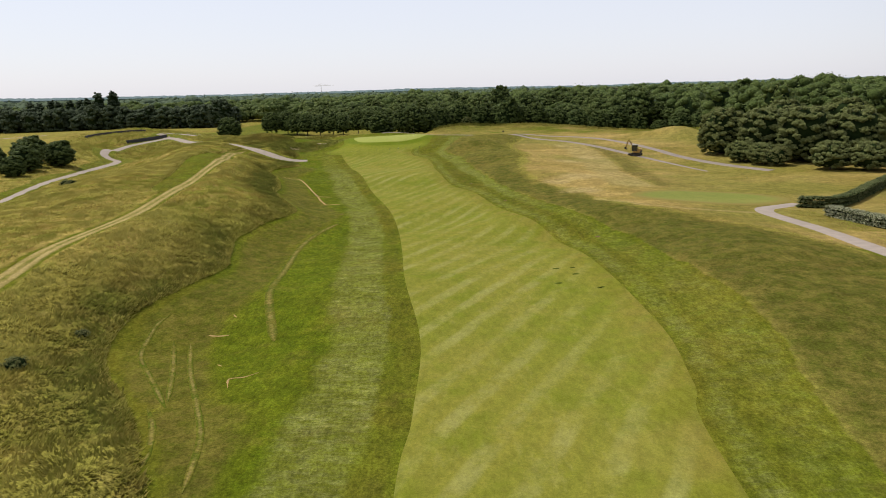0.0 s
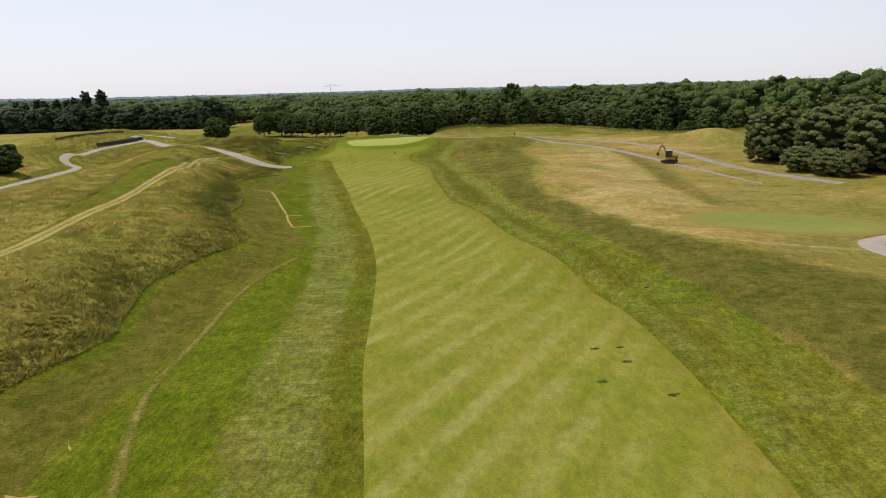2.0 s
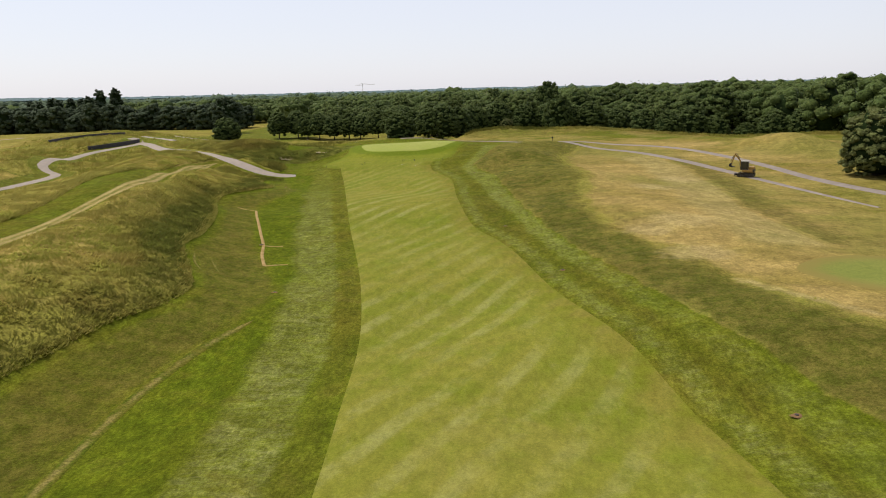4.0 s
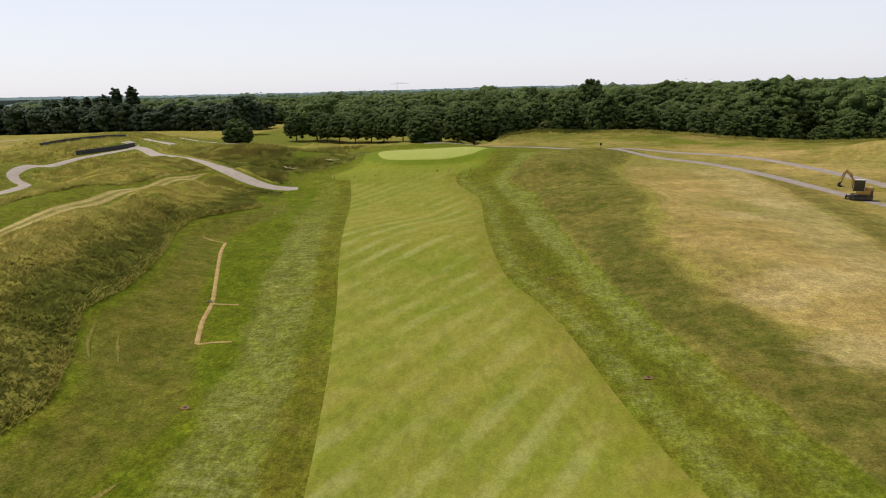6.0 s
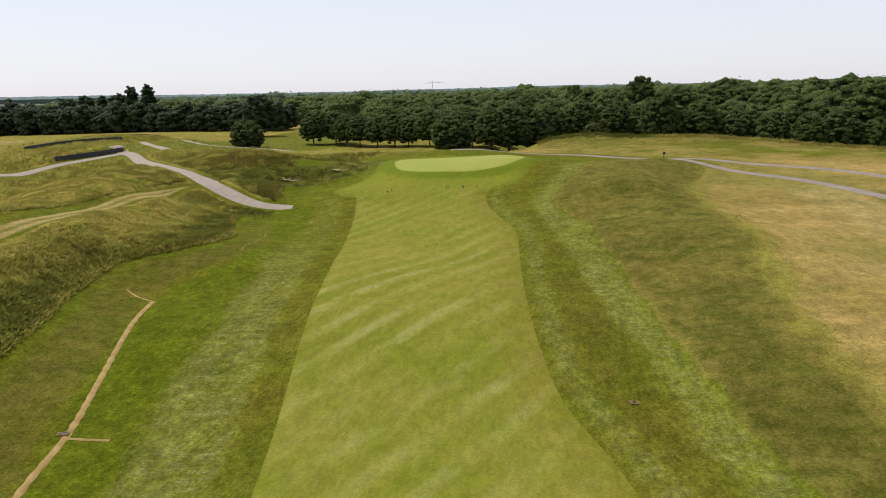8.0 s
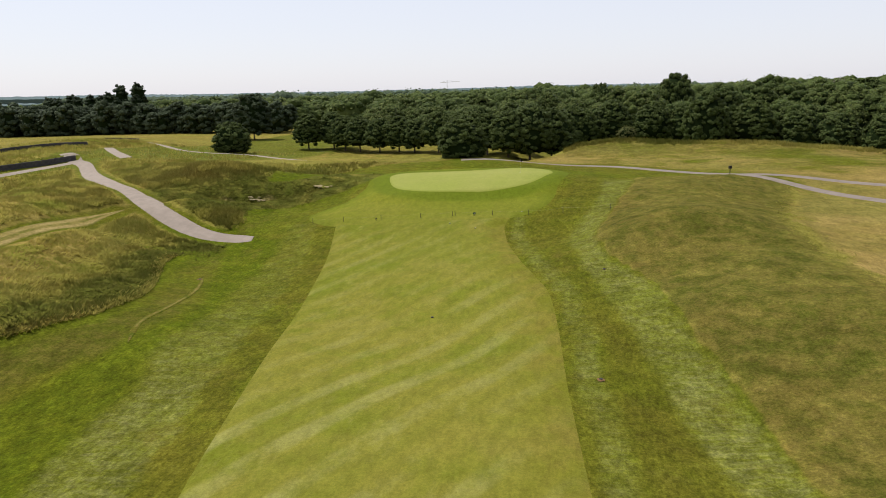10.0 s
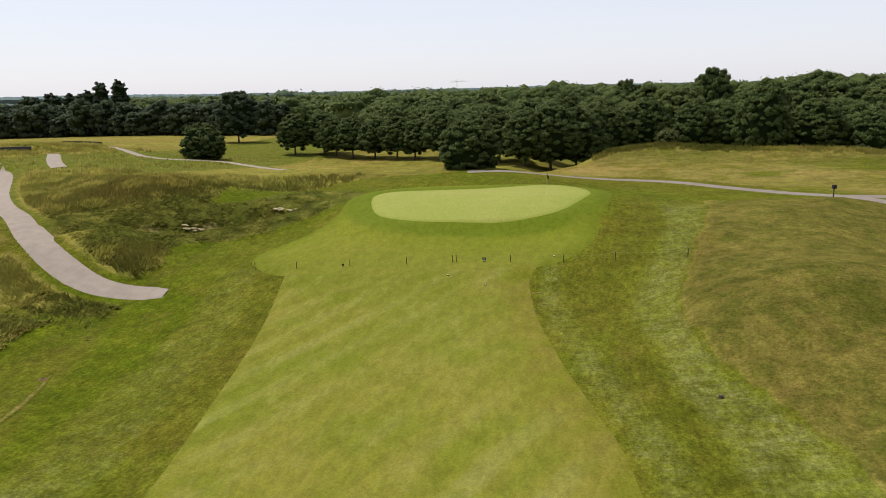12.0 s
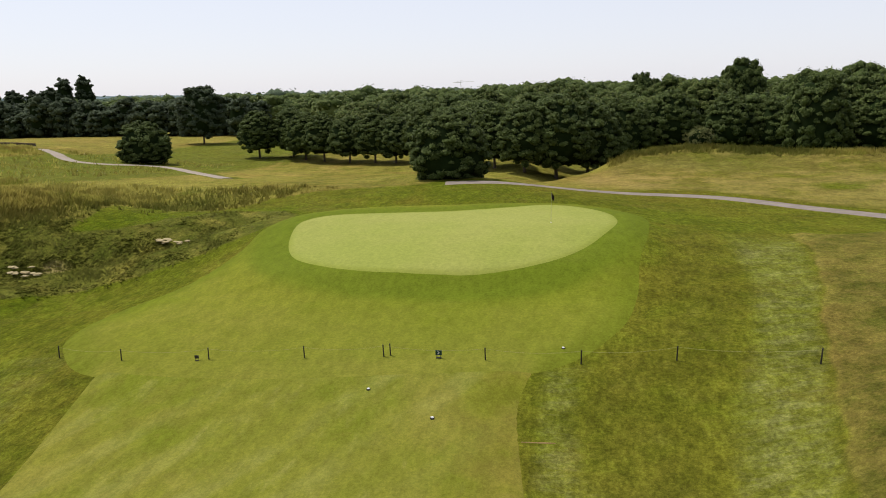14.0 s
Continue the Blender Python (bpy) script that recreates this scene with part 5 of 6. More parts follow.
# ---- long grass: blades standing in the rough ----
def blades(seed, count, x0, x1, y0, y1, coarse=1.0):
    r = np.random.RandomState(seed)
    x, y = r.uniform(x0, x1, count), r.uniform(y0, y1, count)
    tall, _, _, dry, ring, _, _, _ = zones(x, y)
    tall = tall * ramp(x, -125, -105) * ramp(y, 12, 24) * np.where((x > 0) & (y > 216), np.exp(-((y + 0.8 - rim_line(x)) / 2.4) ** 2) ** 0.5, 1.0)
    keep = (r.uniform(0, 1, count) < tall ** 2 * np.where((x > 0) & (x < 40) & (y < 205), ramp(dry, 0.1, 0.35), 1.0)) & ((x < dry_edge(y) - 3 + r.uniform(0, 1, count) ** 1.5 * 8) | (y > 205) | ((x > 40.5) & (y < 85))) & (ring > 1.5) & (off_paths(x, y) > 0.9)
    x, y, dry = x[keep], y[keep], dry[keep]
    k = len(x)
    lump = 0.75 + 0.6 * wave_noise(x, y, 2.6, 6) + 0.4 * wave_noise(x, y, 9, 7)
    rimmed = np.exp(-((hill_foot(y) - x - 0.5) / 0.7) ** 2) * (y < 176) + np.exp(-((ridge_foot(y) - x - 0.5) / 0.7) ** 2) * (y > 98) * (y < 188)
    far_rim = np.exp(-((y + 0.8 - rim_line(x)) / 4.0) ** 2) * (x > 0)
    h = np.clip(0.05 * rimmed + 0.26 * lump + r.uniform(-0.06, 0.12, k) + 0.45 * far_rim + 0.3 * (x < -30) * ramp(y, 176, 186) * ramp(dist_line(x, y, BROOK), 5, 9) - 0.12 * (dist_line(x, y, BROOK) < 5), 0.08, 0.95)
    low = np.where((x > -2) & (y < 215), 0.42, 1.0)
    h = h * low
    vs = []
    z = surface(x, y) - 0.05
    comb = 5.0 * wave_noise(x, y, 7, 31) + 1.2
    for q in range(3):
        a = comb + 1.57 + r.normal(0, 0.6, k)
        w = r.uniform(0.04, 0.11, k) * coarse
        lean = r.uniform(0.12, 0.40, k) * low
        bend = comb + r.normal(0, 0.5, k)
        ox, oy = x + r.normal(0, 0.14, k), y + r.normal(0, 0.14, k)
        vs.append(np.stack([np.stack([ox - w * np.cos(a), oy - w * np.sin(a), z], 1), np.stack([ox + w * np.cos(a), oy + w * np.sin(a), z], 1),
                            np.stack([ox + lean * np.cos(bend), oy + lean * np.sin(bend), z + h * r.uniform(0.7, 1.15, k)], 1)], 1))
    v = np.concatenate(vs).reshape(-1, 3)
    return v, np.tile(np.repeat(dry, 3), 3)


for seed, count, spot, label in ((81, 190000, (-62, -10, 14, 205), "long dry fescue grass on the western ridge"),
                                 (82, 190000, (-2, 45, 20, 215), "long olive and straw grass on the eastern bank"),
                                 (83, 26000, (-66, -26, 176, 226), "long grass round the boggy hollow"),
                                 (85, 95000, (-125, -62, 20, 275, 1.1), "long dry grass on the mounds round the cart path"),
                                 (84, 90000, (0, 110, 218, 275), "tall grass along the far ridge")):
    v, dry = blades(seed, count, *spot)
    me = mesh_data("long_grass", v, np.arange(len(v)).reshape(-1, 3), M_TUFT)
    me.attributes.new("dry", "FLOAT", "POINT").data.foreach_set("value", dry.astype(np.float32))
    tagged(new("long_grass", me), label, "grass", kind="stuff")


# ---- things on the course ----
def rope_stake(lean):
    top = tagged(new("rope_stake"), "short dark metal stake holding a thin rope", "stake", "rope stakes across the fairway")
    bm = bmesh.new()
    rod(bm, (0, 0, -0.15), (0.02 * lean, 0.01, 0.5), 0.028, 0.024, 8)
    part("stake", bm, M_STAKE, top)
    bm = bmesh.new()
    rod(bm, (0.02 * lean, 0.01, 0.5), (0.02 * lean, 0.01, 0.53), 0.034, 0.02, 8)
    part("cap", bm, M_STAKE, top)
    return top


STAKES = [(-27.0, 186.7), (-23.3, 186.0), (-19.1, 186.0), (-14.8, 186.1), (-11.4, 186.2), (-7.2, 186.0), (-3.5, 185.9), (0.0, 186.0), (4.6, 184.9)]
first = rope_stake(1.0)
for k, (x, y) in enumerate(STAKES):
    m = pose(x, y, at(x, y) + 0.05, 0, 0, 40 * k)
    if k:
        copy_thing(first, m)
    else:
        first.matrix_basis = m
copy_thing(first, pose(-11.15, 186.3, at(-11.2, 186.3) + 0.05, 0, -3, 70))
rope = bmesh.new()
for (ax, ay), (bx, by) in zip(STAKES[:-1], STAKES[1:]):
    old = None
    for s in np.linspace(0, 1, 7):
        x, y = ax + (bx - ax) * s, ay + (by - ay) * s
        p = Vector((x, y, (at(ax, ay) * (1 - s) + at(bx, by) * s) + 0.52 - 0.22 * (1 - (2 * s - 1) ** 2) * 0.6))
        if old:
            rod(rope, old, p, 0.005, seg=4)
        old = p
tagged(part("rope", rope, M_ROPE, None), "thin pale rope strung between the stakes", "rope")


def course_sign(name, label, facing):
    top = tagged(new(name), label, "sign")
    bm = bmesh.new()
    box(bm, pose(0, 0, 0.27), (0.30, 0.03, 0.24), 0.008)
    board = part("board", bm, M_TEAL if facing else M_STAKE, top)
    bm = bmesh.new()
    for s in (-0.09, 0.09):
        rod(bm, (s, 0.0, -0.1), (s, 0.0, 0.16), 0.012, seg=6)
    box(bm, pose(0, 0, 0.02), (0.26, 0.10, 0.03), 0.005)
    part("foot", bm, M_STAKE, top)
    if facing:
        bm = bmesh.new()
        for dz, turn in ((0.03, 40), (-0.03, -40)):
            box(bm, pose(0.0, -0.019, 0.27 + dz, 0, turn, 0), (0.12, 0.004, 0.03))
        part("arrow_mark", bm, M_WHITE, board, "white arrow mark")
    return top


course_sign("arrow_sign", "small dark green sign with a white arrow mark", True).matrix_basis = pose(-9.1, 186.1, at(-9.1, 186.1) + 0.06, 0, 0, 8) @ Matrix.Scale(0.85, 4)
course_sign("dark_sign", "small dark sign seen from its back", False).matrix_basis = pose(-19.6, 185.9, at(-19.6, 185.9) + 0.06, 0, 0, 12) @ Matrix.Scale(0.6, 4)


def flagstick(x, y):
    top = tagged(new("flagstick"), "thin pale flagstick with a dark flag in the green", "flagstick")
    bm = bmesh.new()
    rod(bm, (0, 0, -0.1), (0, 0, 1.85), 0.010, 0.008, 8)
    part("pole", bm, M_CREAM, top)
    bm = bmesh.new()
    grid = [[bm.verts.new((0.01 + 0.026 * i, 0.02 * math.sin(i * 1.1 + 0.4 * j), 1.83 - 0.085 * j - 0.03 * i)) for i in range(8)] for j in range(5)]
    for j in range(4):
        for i in range(7):
            bm.faces.new((grid[j][i], grid[j + 1][i], grid[j + 1][i + 1], grid[j][i + 1]))
    bmesh.ops.solidify(bm, geom=bm.faces[:], thickness=0.006)
    part("flag", bm, M_FLAG, top, "dark drooping flag")
    bm = bmesh.new()
    rod(bm, (0, 0, 0.0), (0, 0, 0.012), 0.054, seg=16)
    part("cup_rim", bm, M_WHITE, top)
    top.matrix_basis = pose(x, y, at(x, y) + 0.15, 0, 0, -30)


flagstick(-5.3, 202.3)


def washer_post(x, y):
    top = tagged(new("tee_post"), "dark post with a small box on top beside the tee", "post")
    bm = bmesh.new()
    rod(bm, (0, 0, -0.2), (0, 0, 0.85), 0.05, seg=8)
    part("post", bm, M_STAKE, top)
    bm = bmesh.new()
    box(bm, pose(0, 0, 1.0), (0.34, 0.28, 0.36), 0.03)
    part("box", bm, M_STAKE, top)
    bm = bmesh.new()
    box(bm, pose(0, 0, 0.0), (0.4, 0.4, 0.06), 0.01)
    part("foot_plate", bm, M_STAKE, top)
    top.matrix_basis = pose(x, y, at(x, y), 0, 0, 20)


washer_post(20.4, 206.4)


def cover(x, y, r):
    top = tagged(new("sprinkler_cover"), "reddish worn ring of soil round a sprinkler lid", "sprinkler", "sprinkler covers in the turf")
    rr = np.random.RandomState(int(abs(x * 10)))
    bm = bmesh.new()
    mid = bm.verts.new((0, 0, 0.02))
    ring = [bm.verts.new((r * math.cos(a) * rr.uniform(0.7, 1.2), r * math.sin(a) * rr.uniform(0.6, 1.0), -0.01)) for a in np.arange(14) * 6.283 / 14]
    inner = [bm.verts.new((v.co.x * 0.7, v.co.y * 0.7, 0.02)) for v in ring]
    for i in range(14):
        j = (i + 1) % 14
        bm.faces.new((ring[i], ring[j], inner[j], inner[i]))
        bm.faces.new((inner[i], inner[j], mid))
    part("worn_soil", bm, M_TURFCUT, top)
    bm = bmesh.new()
    rod(bm, (0, 0, 0.0), (0, 0, 0.05), 0.10, 0.09, 12)
    part("lid", bm, M_STAKE, top)
    top.matrix_basis = pose(x, y, at(x, y) + 0.045)


for x, y, r in ((17.8, 75.5, 0.45), (10.4, 102.6, 0.38), (-13.3, 99.9, 0.42), (6.4, 122.0, 0.42), (-8.2, 156.6, 0.16), (1.9, 146.6, 0.35), (-30.5, 168, 0.4), (3.0, 165, 0.2)):
    cover(x, y, r * 0.7)


def valve_box(x, y, turn):
    top = tagged(new("valve_box"), "grey valve box lid set in dug soil", "valve box")
    bm = bmesh.new()
    box(bm, pose(0, 0, 0.0), (0.5, 0.34, 0.08), 0.01)
    part("frame", bm, M_DIRT, top)
    bm = bmesh.new()
    box(bm, pose(0, 0, 0.035), (0.4, 0.25, 0.05), 0.008)
    part("lid", bm, M_STEEL, top)
    top.matrix_basis = pose(x, y, at(x, y) + 0.05, 0, 0, turn)


valve_box(-19.75, 117.9, 20)


def tee_marker(x, y):
    top = tagged(new("ground_marker"), "small white marker disc with dark edge in the turf", "marker", "markers in the turf")
    bm = bmesh.new()
    rod(bm, (0, 0, -0.02), (0, 0, 0.05), 0.06, 0.05, 14)
    part("disc", bm, M_WHITE, top)
    bm = bmesh.new()
    rod(bm, (0, 0, -0.03), (0, 0, 0.03), 0.08, 0.075, 14)
    part("edge", bm, M_STAKE, top)
    top.matrix_basis = pose(x, y, at(x, y) + 0.06)


for x, y in ((-11.3, 183.6), (-8.5, 181.8), (-71.3, 245.9), (53.0, 118.5), (-4.2, 187.0)):
    tee_marker(x, y)


def weed_patch(x, y, size, seed):
    """A low patch of dark weeds in the short turf."""
    r = np.random.RandomState(seed)
    k = 110
    a, q = r.uniform(0, 6.283, k), size * np.sqrt(r.uniform(0, 1, k))
    px, py = x + q * np.cos(a) * 1.5, y + q * np.sin(a) * 0.8
    z = land(px, py) + 0.05
    b, w, h = r.uniform(0, 6.283, k), r.uniform(0.02, 0.06, k), r.uniform(0.02, 0.07, k)
    v = np.stack([np.stack([px - w * np.cos(b), py - w * np.sin(b), z], 1), np.stack([px + w * np.cos(b), py + w * np.sin(b), z], 1), np.stack([px + 1.2 * w * np.sin(b), py - 1.2 * w * np.cos(b), z + h], 1)], 1).reshape(-1, 3)
    return tagged(new("weed_patch", mesh_data("weed_patch", v, np.arange(3 * k).reshape(-1, 3), M_WEED)), "small dark green patch of weeds in the fairway", "weeds", kind="stuff")


for k, (x, y, size) in enumerate(((11.0, 62.8, 0.30), (12.5, 62.7, 0.2), (12.3, 60.4, 0.35), (10.4, 58.0, 0.42), (13.5, 55.7, 0.36))):
    weed_patch(x, y, size * 0.6, 300 + k)


# ---- compact excavator on the service road ----
def excavator():
    top = tagged(new("excavator"), "parked ochre compact excavator with raised boom", "excavator")
    bm = bmesh.new()
    box(bm, pose(0, 0, 0.45), (1.6, 1.2, 0.3), 0.05)
    rod(bm, (0, 0, 0.5), (0, 0, 0.72), 0.5, seg=20)
    part("undercarriage", bm, M_STEEL, top)
    for side in (-0.8, 0.8):
        bm = bmesh.new()
        ring = []
        for k in range(36):
            a = 6.283 * k / 36
            cx = 1.05 if math.cos(a) > 0 else -1.05
            ring.append((cx + 0.32 * math.cos(a), 0.33 + 0.32 * math.sin(a)))
        for k in range(36):
            (ax, az), (bx, bz) = ring[k], ring[(k + 1) % 36]
            n = max(1, int(math.hypot(bx - ax, bz - az) / 0.14))
            for q in range(n):
                s = (q + 0.5) / n
                ang = -math.degrees(math.atan2(bz - az, bx - ax))
                box(bm, pose(ax + (bx - ax) * s, side, az + (bz - az) * s, 0, ang, 0), (math.hypot(bx - ax, bz - az) / n * 0.86 + 0.01, 0.42, 0.06))
        belt = part("track", bm, M_RUBBER, top)
        bm = bmesh.new()
        for k, x in enumerate((-1.05, -0.6, -0.2, 0.2, 0.6, 1.05)):
            r = 0.24 if k in (0, 5) else 0.13
            rod(bm, (x, side - 0.17, 0.33 if k in (0, 5) else 0.2), (x, side + 0.17, 0.33 if k in (0, 5) else 0.2), r, seg=14)
        part("wheels", bm, M_STEEL, belt)
    bm = bmesh.new()
    box(bm, pose(-0.35, 0, 1.0), (1.9, 1.8, 0.5), 0.12)
    box(bm, pose(-0.85, -0.1, 1.45), (0.9, 1.55, 0.55), 0.16)
    part("body", bm, M_YELLOW, top)
    bm = bmesh.new()
    box(bm, pose(-1.2, 0, 1.05), (0.3, 1.85, 0.55), 0.12)
    part("counterweight", bm, M_STEEL, top)
    bm = bmesh.new()
    for x in (-0.25, 0.85):
        for y in (-0.1, 0.85):
            rod(bm, (x, y, 1.2), (x - 0.05, y, 2.62), 0.045, seg=6)
    box(bm, pose(0.3, 0.38, 1.28), (1.2, 1.0, 0.2), 0.04)
    cab = part("cab_frame", bm, M_STAKE, top)
    bm = bmesh.new()
    box(bm, pose(0.28, 0.38, 2.66), (1.25, 1.02, 0.10), 0.05)
    part("cab_roof", bm, M_CREAM, cab, "pale cab roof")
    for m, size in ((pose(0.82, 0.38, 1.95), (0.02, 0.86, 1.25)), (pose(-0.27, 0.38, 2.0), (0.02, 0.86, 1.1)), (pose(0.28, -0.1, 1.95), (1.0, 0.02, 1.2)), (pose(0.28, 0.86, 1.95), (1.0, 0.02, 1.2))):
        bm = bmesh.new()
        box(bm, m, size)
        part("cab_window", bm, M_GLASS, cab, "dark cab glass")
    bm = bmesh.new()
    box(bm, pose(0.3, 0.38, 1.55), (0.45, 0.5, 0.5), 0.08)
    part("seat", bm, M_STAKE, cab)
    knee, tip = Vector((2.0, -0.35, 3.75)), Vector((2.55, -0.35, 2.15))
    bm = bmesh.new()
    for a, b, w in (((0.75, -0.35, 1.15), (1.15, -0.35, 2.65), 0.20), ((1.15, -0.35, 2.65), tuple(knee), 0.17)):
        a, b = Vector(a), Vector(b)
        turn = (b - a).to_track_quat("Z", "Y").to_matrix().to_4x4()
        box(bm, Matrix.Translation((a + b) / 2) @ turn, (w, w * 1.3, (b - a).length + 0.12), 0.03)
    part("boom", bm, M_YELLOW, top)
    bm = bmesh.new()
    turn = (tip - knee).to_track_quat("Z", "Y").to_matrix().to_4x4()
    box(bm, Matrix.Translation((knee + tip) / 2) @ turn, (0.16, 0.2, (tip - knee).length + 0.3), 0.03)
    part("stick", bm, M_YELLOW, top)
    for a, b in (((0.95, -0.35, 1.0), (1.35, -0.35, 2.4)), ((1.2, -0.35, 3.0), (1.85, -0.35, 3.95)), ((2.25, -0.35, 3.5), (2.75, -0.35, 2.4))):
        bm = bmesh.new()
        rod(bm, a, (Vector(a) + Vector(b)) / 2, 0.055, seg=8)
        rod(bm, (Vector(a) + Vector(b)) / 2, b, 0.03, seg=8)
        part("hydraulic_ram", bm, M_STEEL, top)
    bm = bmesh.new()
    prof = [(2.45, 2.2), (2.85, 2.1), (2.95, 1.8), (2.75, 1.55), (2.4, 1.5), (2.15, 1.62), (2.45, 1.68), (2.6, 1.85)]
    left, right = [bm.verts.new((x, -0.72, z)) for x, z in prof], [bm.verts.new((x, 0.02, z)) for x, z in prof]
    bm.faces.new(left)
    bm.faces.new(right[::-1])
    for k in range(8):
        bm.faces.new((left[k - 1], left[k], right[k], right[k - 1]))
    bmesh.ops.recalc_face_normals(bm, faces=bm.faces[:])
    bucket = part("bucket", bm, M_RUBBER, top)
    bm = bmesh.new()
    for k in range(4):
        box(bm, pose(2.1, -0.65 + 0.2 * k, 1.6), (0.16, 0.06, 0.04))
    part("teeth", bm, M_STEEL, bucket)
    bm = bmesh.new()
    box(bm, pose(1.75, 0, 0.32, 0, 12, 0), (0.08, 1.9, 0.38), 0.02)
    for y in (-0.5, 0.5):
        rod(bm, (0.6, y, 0.4), (1.72, y, 0.32), 0.06, seg=6)
    part("blade", bm, M_RUBBER, top)
    return top


EXC = (44.3, 154.4)
excavator().matrix_basis = pose(*EXC, at(*EXC) + 0.08, 0, 0, 152) @ Matrix.Scale(0.88, 4)


# ---- retaining walls, hedges, soil lumps ----
def retaining_wall(name, label, line, height, thick, material):
    top = tagged(new(name), label, "wall")
    r = np.random.RandomState(len(line))
    ground_z = np.array([at(x, y) for x, y in line])
    ground_z = np.convolve(np.pad(ground_z, 2, mode="edge"), np.ones(5) / 5, "valid")
    for k in range(len(line) - 1):
        a, b = line[k], line[k + 1]
        c = (a + b) / 2
        z = (ground_z[k] + ground_z[k + 1]) / 2 + height + r.uniform(-0.015, 0.015)
        bm = bmesh.new()
        box(bm, pose(c[0], c[1], z - height / 2 - 0.3, 0, 0, math.degrees(math.atan2(b[1] - a[1], b[0] - a[0]))), (np.linalg.norm(b - a) - 0.02, thick, height + 0.6), 0.015)
        part("panel", bm, material, top)
    return top


retaining_wall("retaining_wall", "dark curved retaining wall beside the cart path", WALL_NEAR, 0.95, 0.35, M_TIMBER)
retaining_wall("retaining_wall_far", "long dark curved retaining wall under a grass mound", WALL_FAR, 0.95, 0.35, M_TIMBER)
retaining_wall("sleeper_wall", "low brown sleeper wall on the far meadow", spline([(-114, 277), (-110.5, 279), (-106.5, 280)], 0.9), 0.5, 0.4, M_BARK)


def hedge(label, line, height, width, seed, material=M_HEDGE):
    r = np.random.RandomState(seed)
    top = tagged(new("hedge"), label, "hedge", "hedges beside the cart path")
    line = spline(line, 0.45)
    c, s = [], []
    for p in line:
        for q in range(9):
            c.append((p[0] + (q % 3 - 1) * width * 0.32 + r.uniform(-0.08, 0.08), p[1] + r.uniform(-0.2, 0.2), at(*p) + (0.15 + (q // 3) * 0.42) * (height - 0.3) + r.uniform(-0.05, 0.05)))
            s.append(r.uniform(0.30, 0.36))
    v, f = leaves(r, np.array(c), np.array(s), 80, 0.07, domed=0.0)
    hang(new("leaves", mesh_data("leaves", v, f, material)), top)
    # dark lumps behind the leaves paint in the hedge's inner shade
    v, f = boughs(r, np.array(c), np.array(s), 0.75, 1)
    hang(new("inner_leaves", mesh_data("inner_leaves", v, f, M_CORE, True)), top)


hedge("clipped dense hedge with pale leaf tips", [(45.2, 85.0), (48.5, 84.2), (53, 88), (60, 95.5), (67, 102.5)], 1.5, 1.3, 5)
hedge("low clipped hedge with silvery variegated leaves", [(44.8, 78.2), (45.2, 74.5), (45.9, 70), (46.5, 64), (47, 57)], 1.3, 1.3, 6, M_HEDGE_PALE)


# flattened lumps added to stand in for patches of pale dry soil
def stone_pile(x, y, seed, count):
    r = np.random.RandomState(seed)
    top = tagged(new("stone_pile"), "flat pale lumps for dry soil patches in the boggy hollow", "stones")
    for _ in range(count):
        v, f = BALLS[2]
        s = r.uniform(0.10, 0.24)
        px, py = x + r.normal(0, 0.6), y + r.normal(0, 0.3)
        q = v * s * np.array([1.3, 1.0, 0.35]) * (1 + r.uniform(-0.18, 0.18, (len(v), 1)))
        hang(new("stone", mesh_data("stone", q + np.array([px, py, at(px, py) + s * 0.25 - 0.1]), f, M_SOIL_LUMP)), top)


stone_pile(-31.8, 204.0, 3, 12)
stone_pile(-38.5, 197.8, 4, 14)


# ---- far distance ----
def tower_crane(x, y, top_z):
    top = tagged(new("tower_crane"), "thin tower crane far off on the horizon, paled for haze", "crane")
    for name, a, b, r in (("mast", (0, 0, -10), (0, 0, top_z + 5), 0.75), ("jib", (-20, 6, top_z), (34, -10, top_z + 1), 0.55), ("counter_jib", (0, 0, top_z), (-16, 5, top_z), 0.8),
                          ("tie", (0, 0, top_z + 5), (22, -6.5, top_z + 0.8), 0.25), ("tie", (0, 0, top_z + 5), (-14, 4.4, top_z), 0.25)):
        bm = bmesh.new()
        rod(bm, a, b, r * 0.6, seg=4)
        # cream colour stands in for haze; bars thinned to suit the view
        part(name, bm, M_CREAM, top)
    top.matrix_basis = pose(x, y, 0)


tower_crane(-285, 1880, 37)


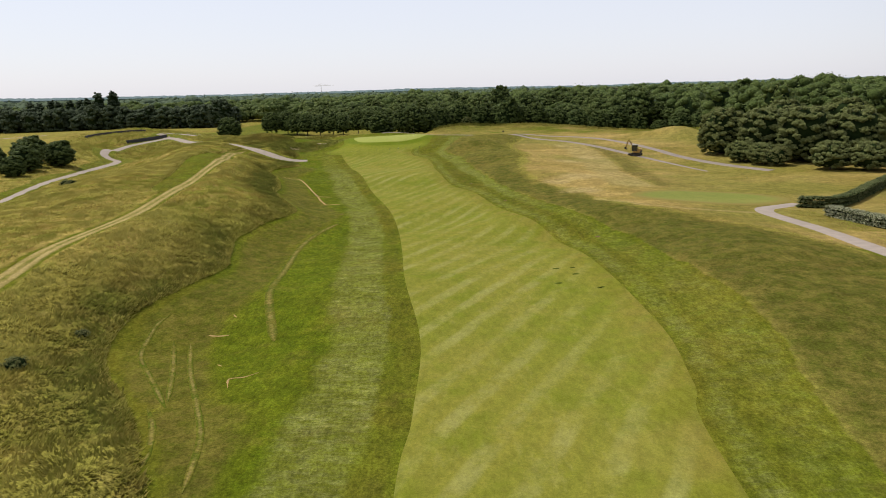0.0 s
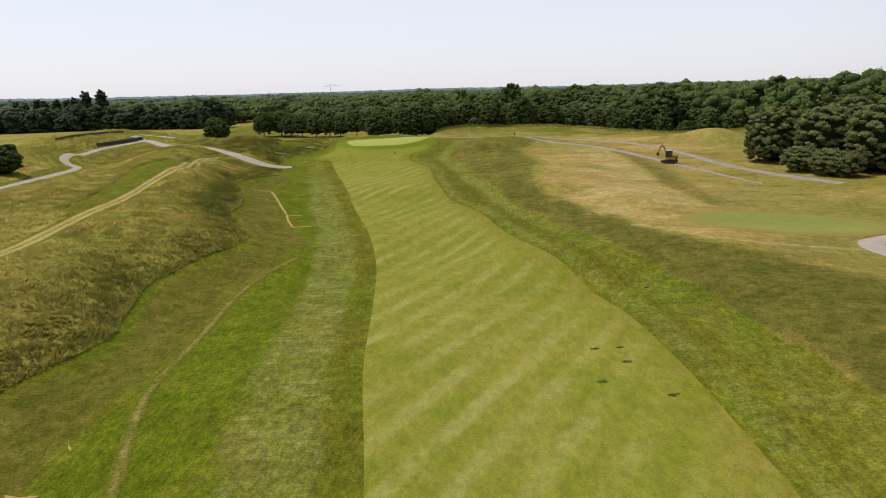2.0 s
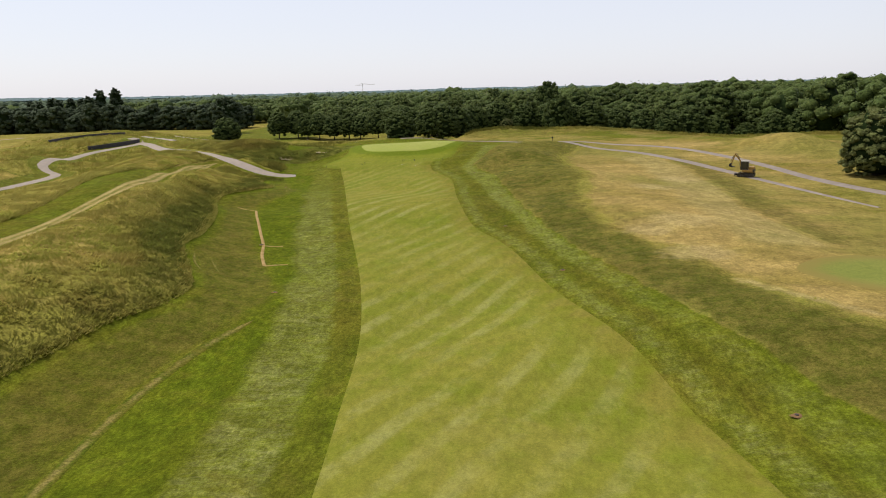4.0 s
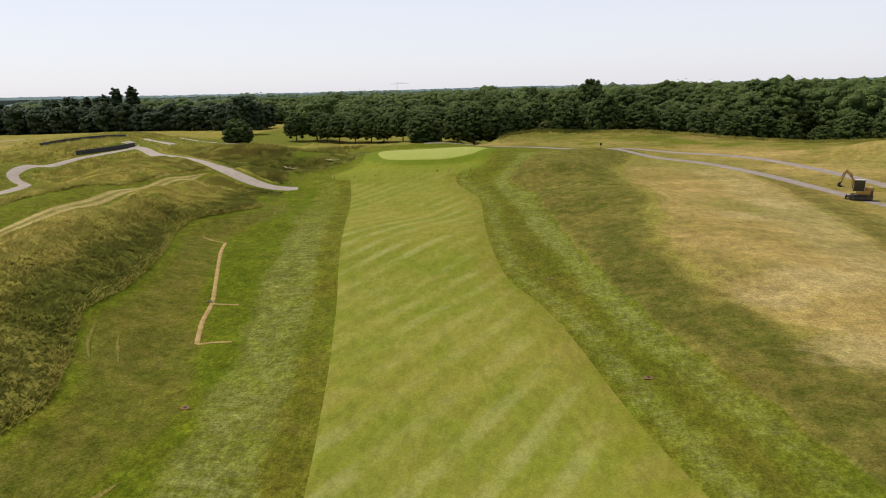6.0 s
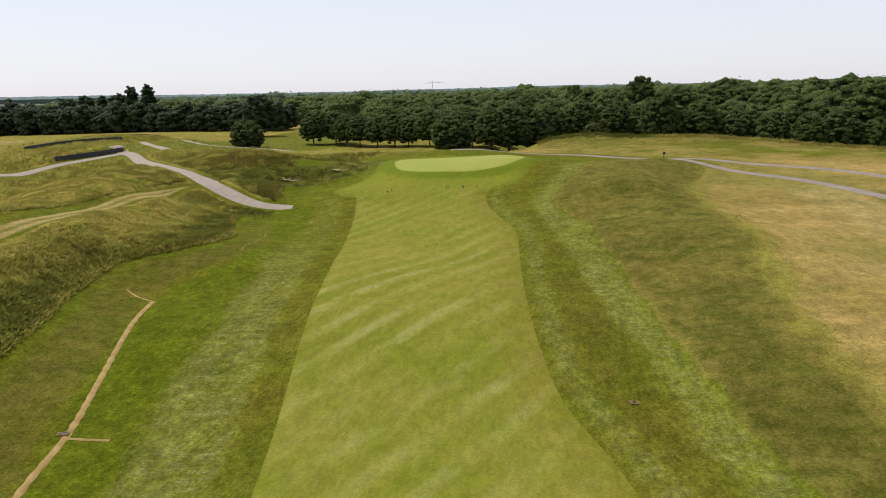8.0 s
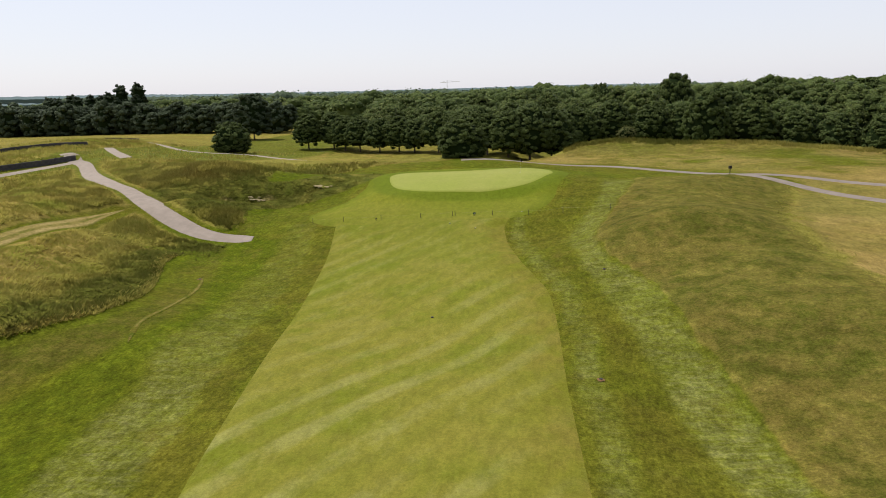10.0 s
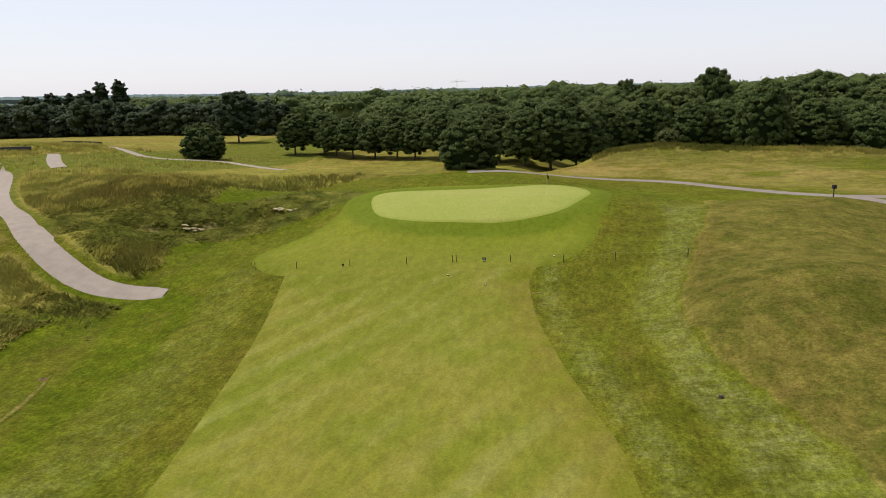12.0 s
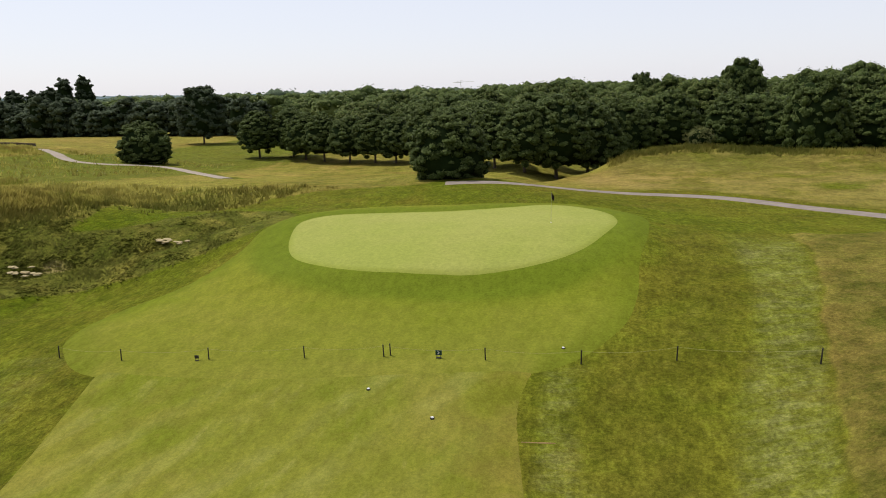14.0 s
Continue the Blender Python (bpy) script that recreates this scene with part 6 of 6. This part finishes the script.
def far_ridge(name, radius, base, swell, seed):
    """A low wooded ridge round the horizon, haze painted into its colour."""
    r = np.random.RandomState(seed)
    a = np.linspace(radians(-62), radians(62), 700)
    h = base + swell * (wave_noise(a * radius, a * 0, radius * 0.5, seed) + 0.5 * wave_noise(a * radius, a * 0, radius * 0.14, seed + 1)) + r.uniform(0, 2.2, 700)
    x, y = np.sin(a) * radius, np.cos(a) * radius
    rows = [np.stack([x * s, y * s, z], 1) for s, z in ((1.0, np.full(700, -6.0)), (1.0, h * 0.7), (1.02, h), (1.15, np.full(700, -6.0)))]
    i = (np.arange(3)[:, None] * 700 + np.arange(699)[None]).ravel()
    tagged(new(name, mesh_data(name, np.vstack(rows), np.stack([i, i + 1, i + 701, i + 700], 1), M_RIDGE_HAZE)), "wooded ridge on the horizon, blue-green with painted haze", "ridge", kind="structure")


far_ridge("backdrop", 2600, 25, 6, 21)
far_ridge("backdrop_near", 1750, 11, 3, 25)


# ---- dense grass overhanging the mown turf at the hills' feet ----
def hem(seed, foot, y0, y1, count):
    r = np.random.RandomState(seed)
    y = r.uniform(y0, y1, count)
    x = foot(y) - np.abs(r.normal(0, 0.45, count)) + 0.05
    ok = off_paths(x, y) > 0.9
    x, y = x[ok], y[ok]
    k = len(x)
    z = surface(x, y) - 0.05
    h = r.uniform(0.15, 0.4, k) * (0.8 + 0.5 * wave_noise(x, y, 3.0, 12))
    a, w = r.uniform(0, 6.283, k), r.uniform(0.04, 0.11, k)
    tip = np.stack([x + r.uniform(0.0, 0.35, k), y + r.normal(0, 0.15, k), z + h], 1)
    v = np.stack([np.stack([x - w * np.cos(a), y - w * np.sin(a), z], 1), np.stack([x + w * np.cos(a), y + w * np.sin(a), z], 1), tip], 1).reshape(-1, 3)
    me = mesh_data("grass_hem", v, np.arange(len(v)).reshape(-1, 3), M_TUFT)
    me.attributes.new("dry", "FLOAT", "POINT").data.foreach_set("value", np.full(len(v), 0.15, np.float32))
    tagged(new("grass_hem", me), "dense long grass hanging over the mown turf", "grass", kind="stuff")


hem(91, hill_foot, 20, 175, 9000)
hem(92, ridge_foot, 98, 188, 8000)
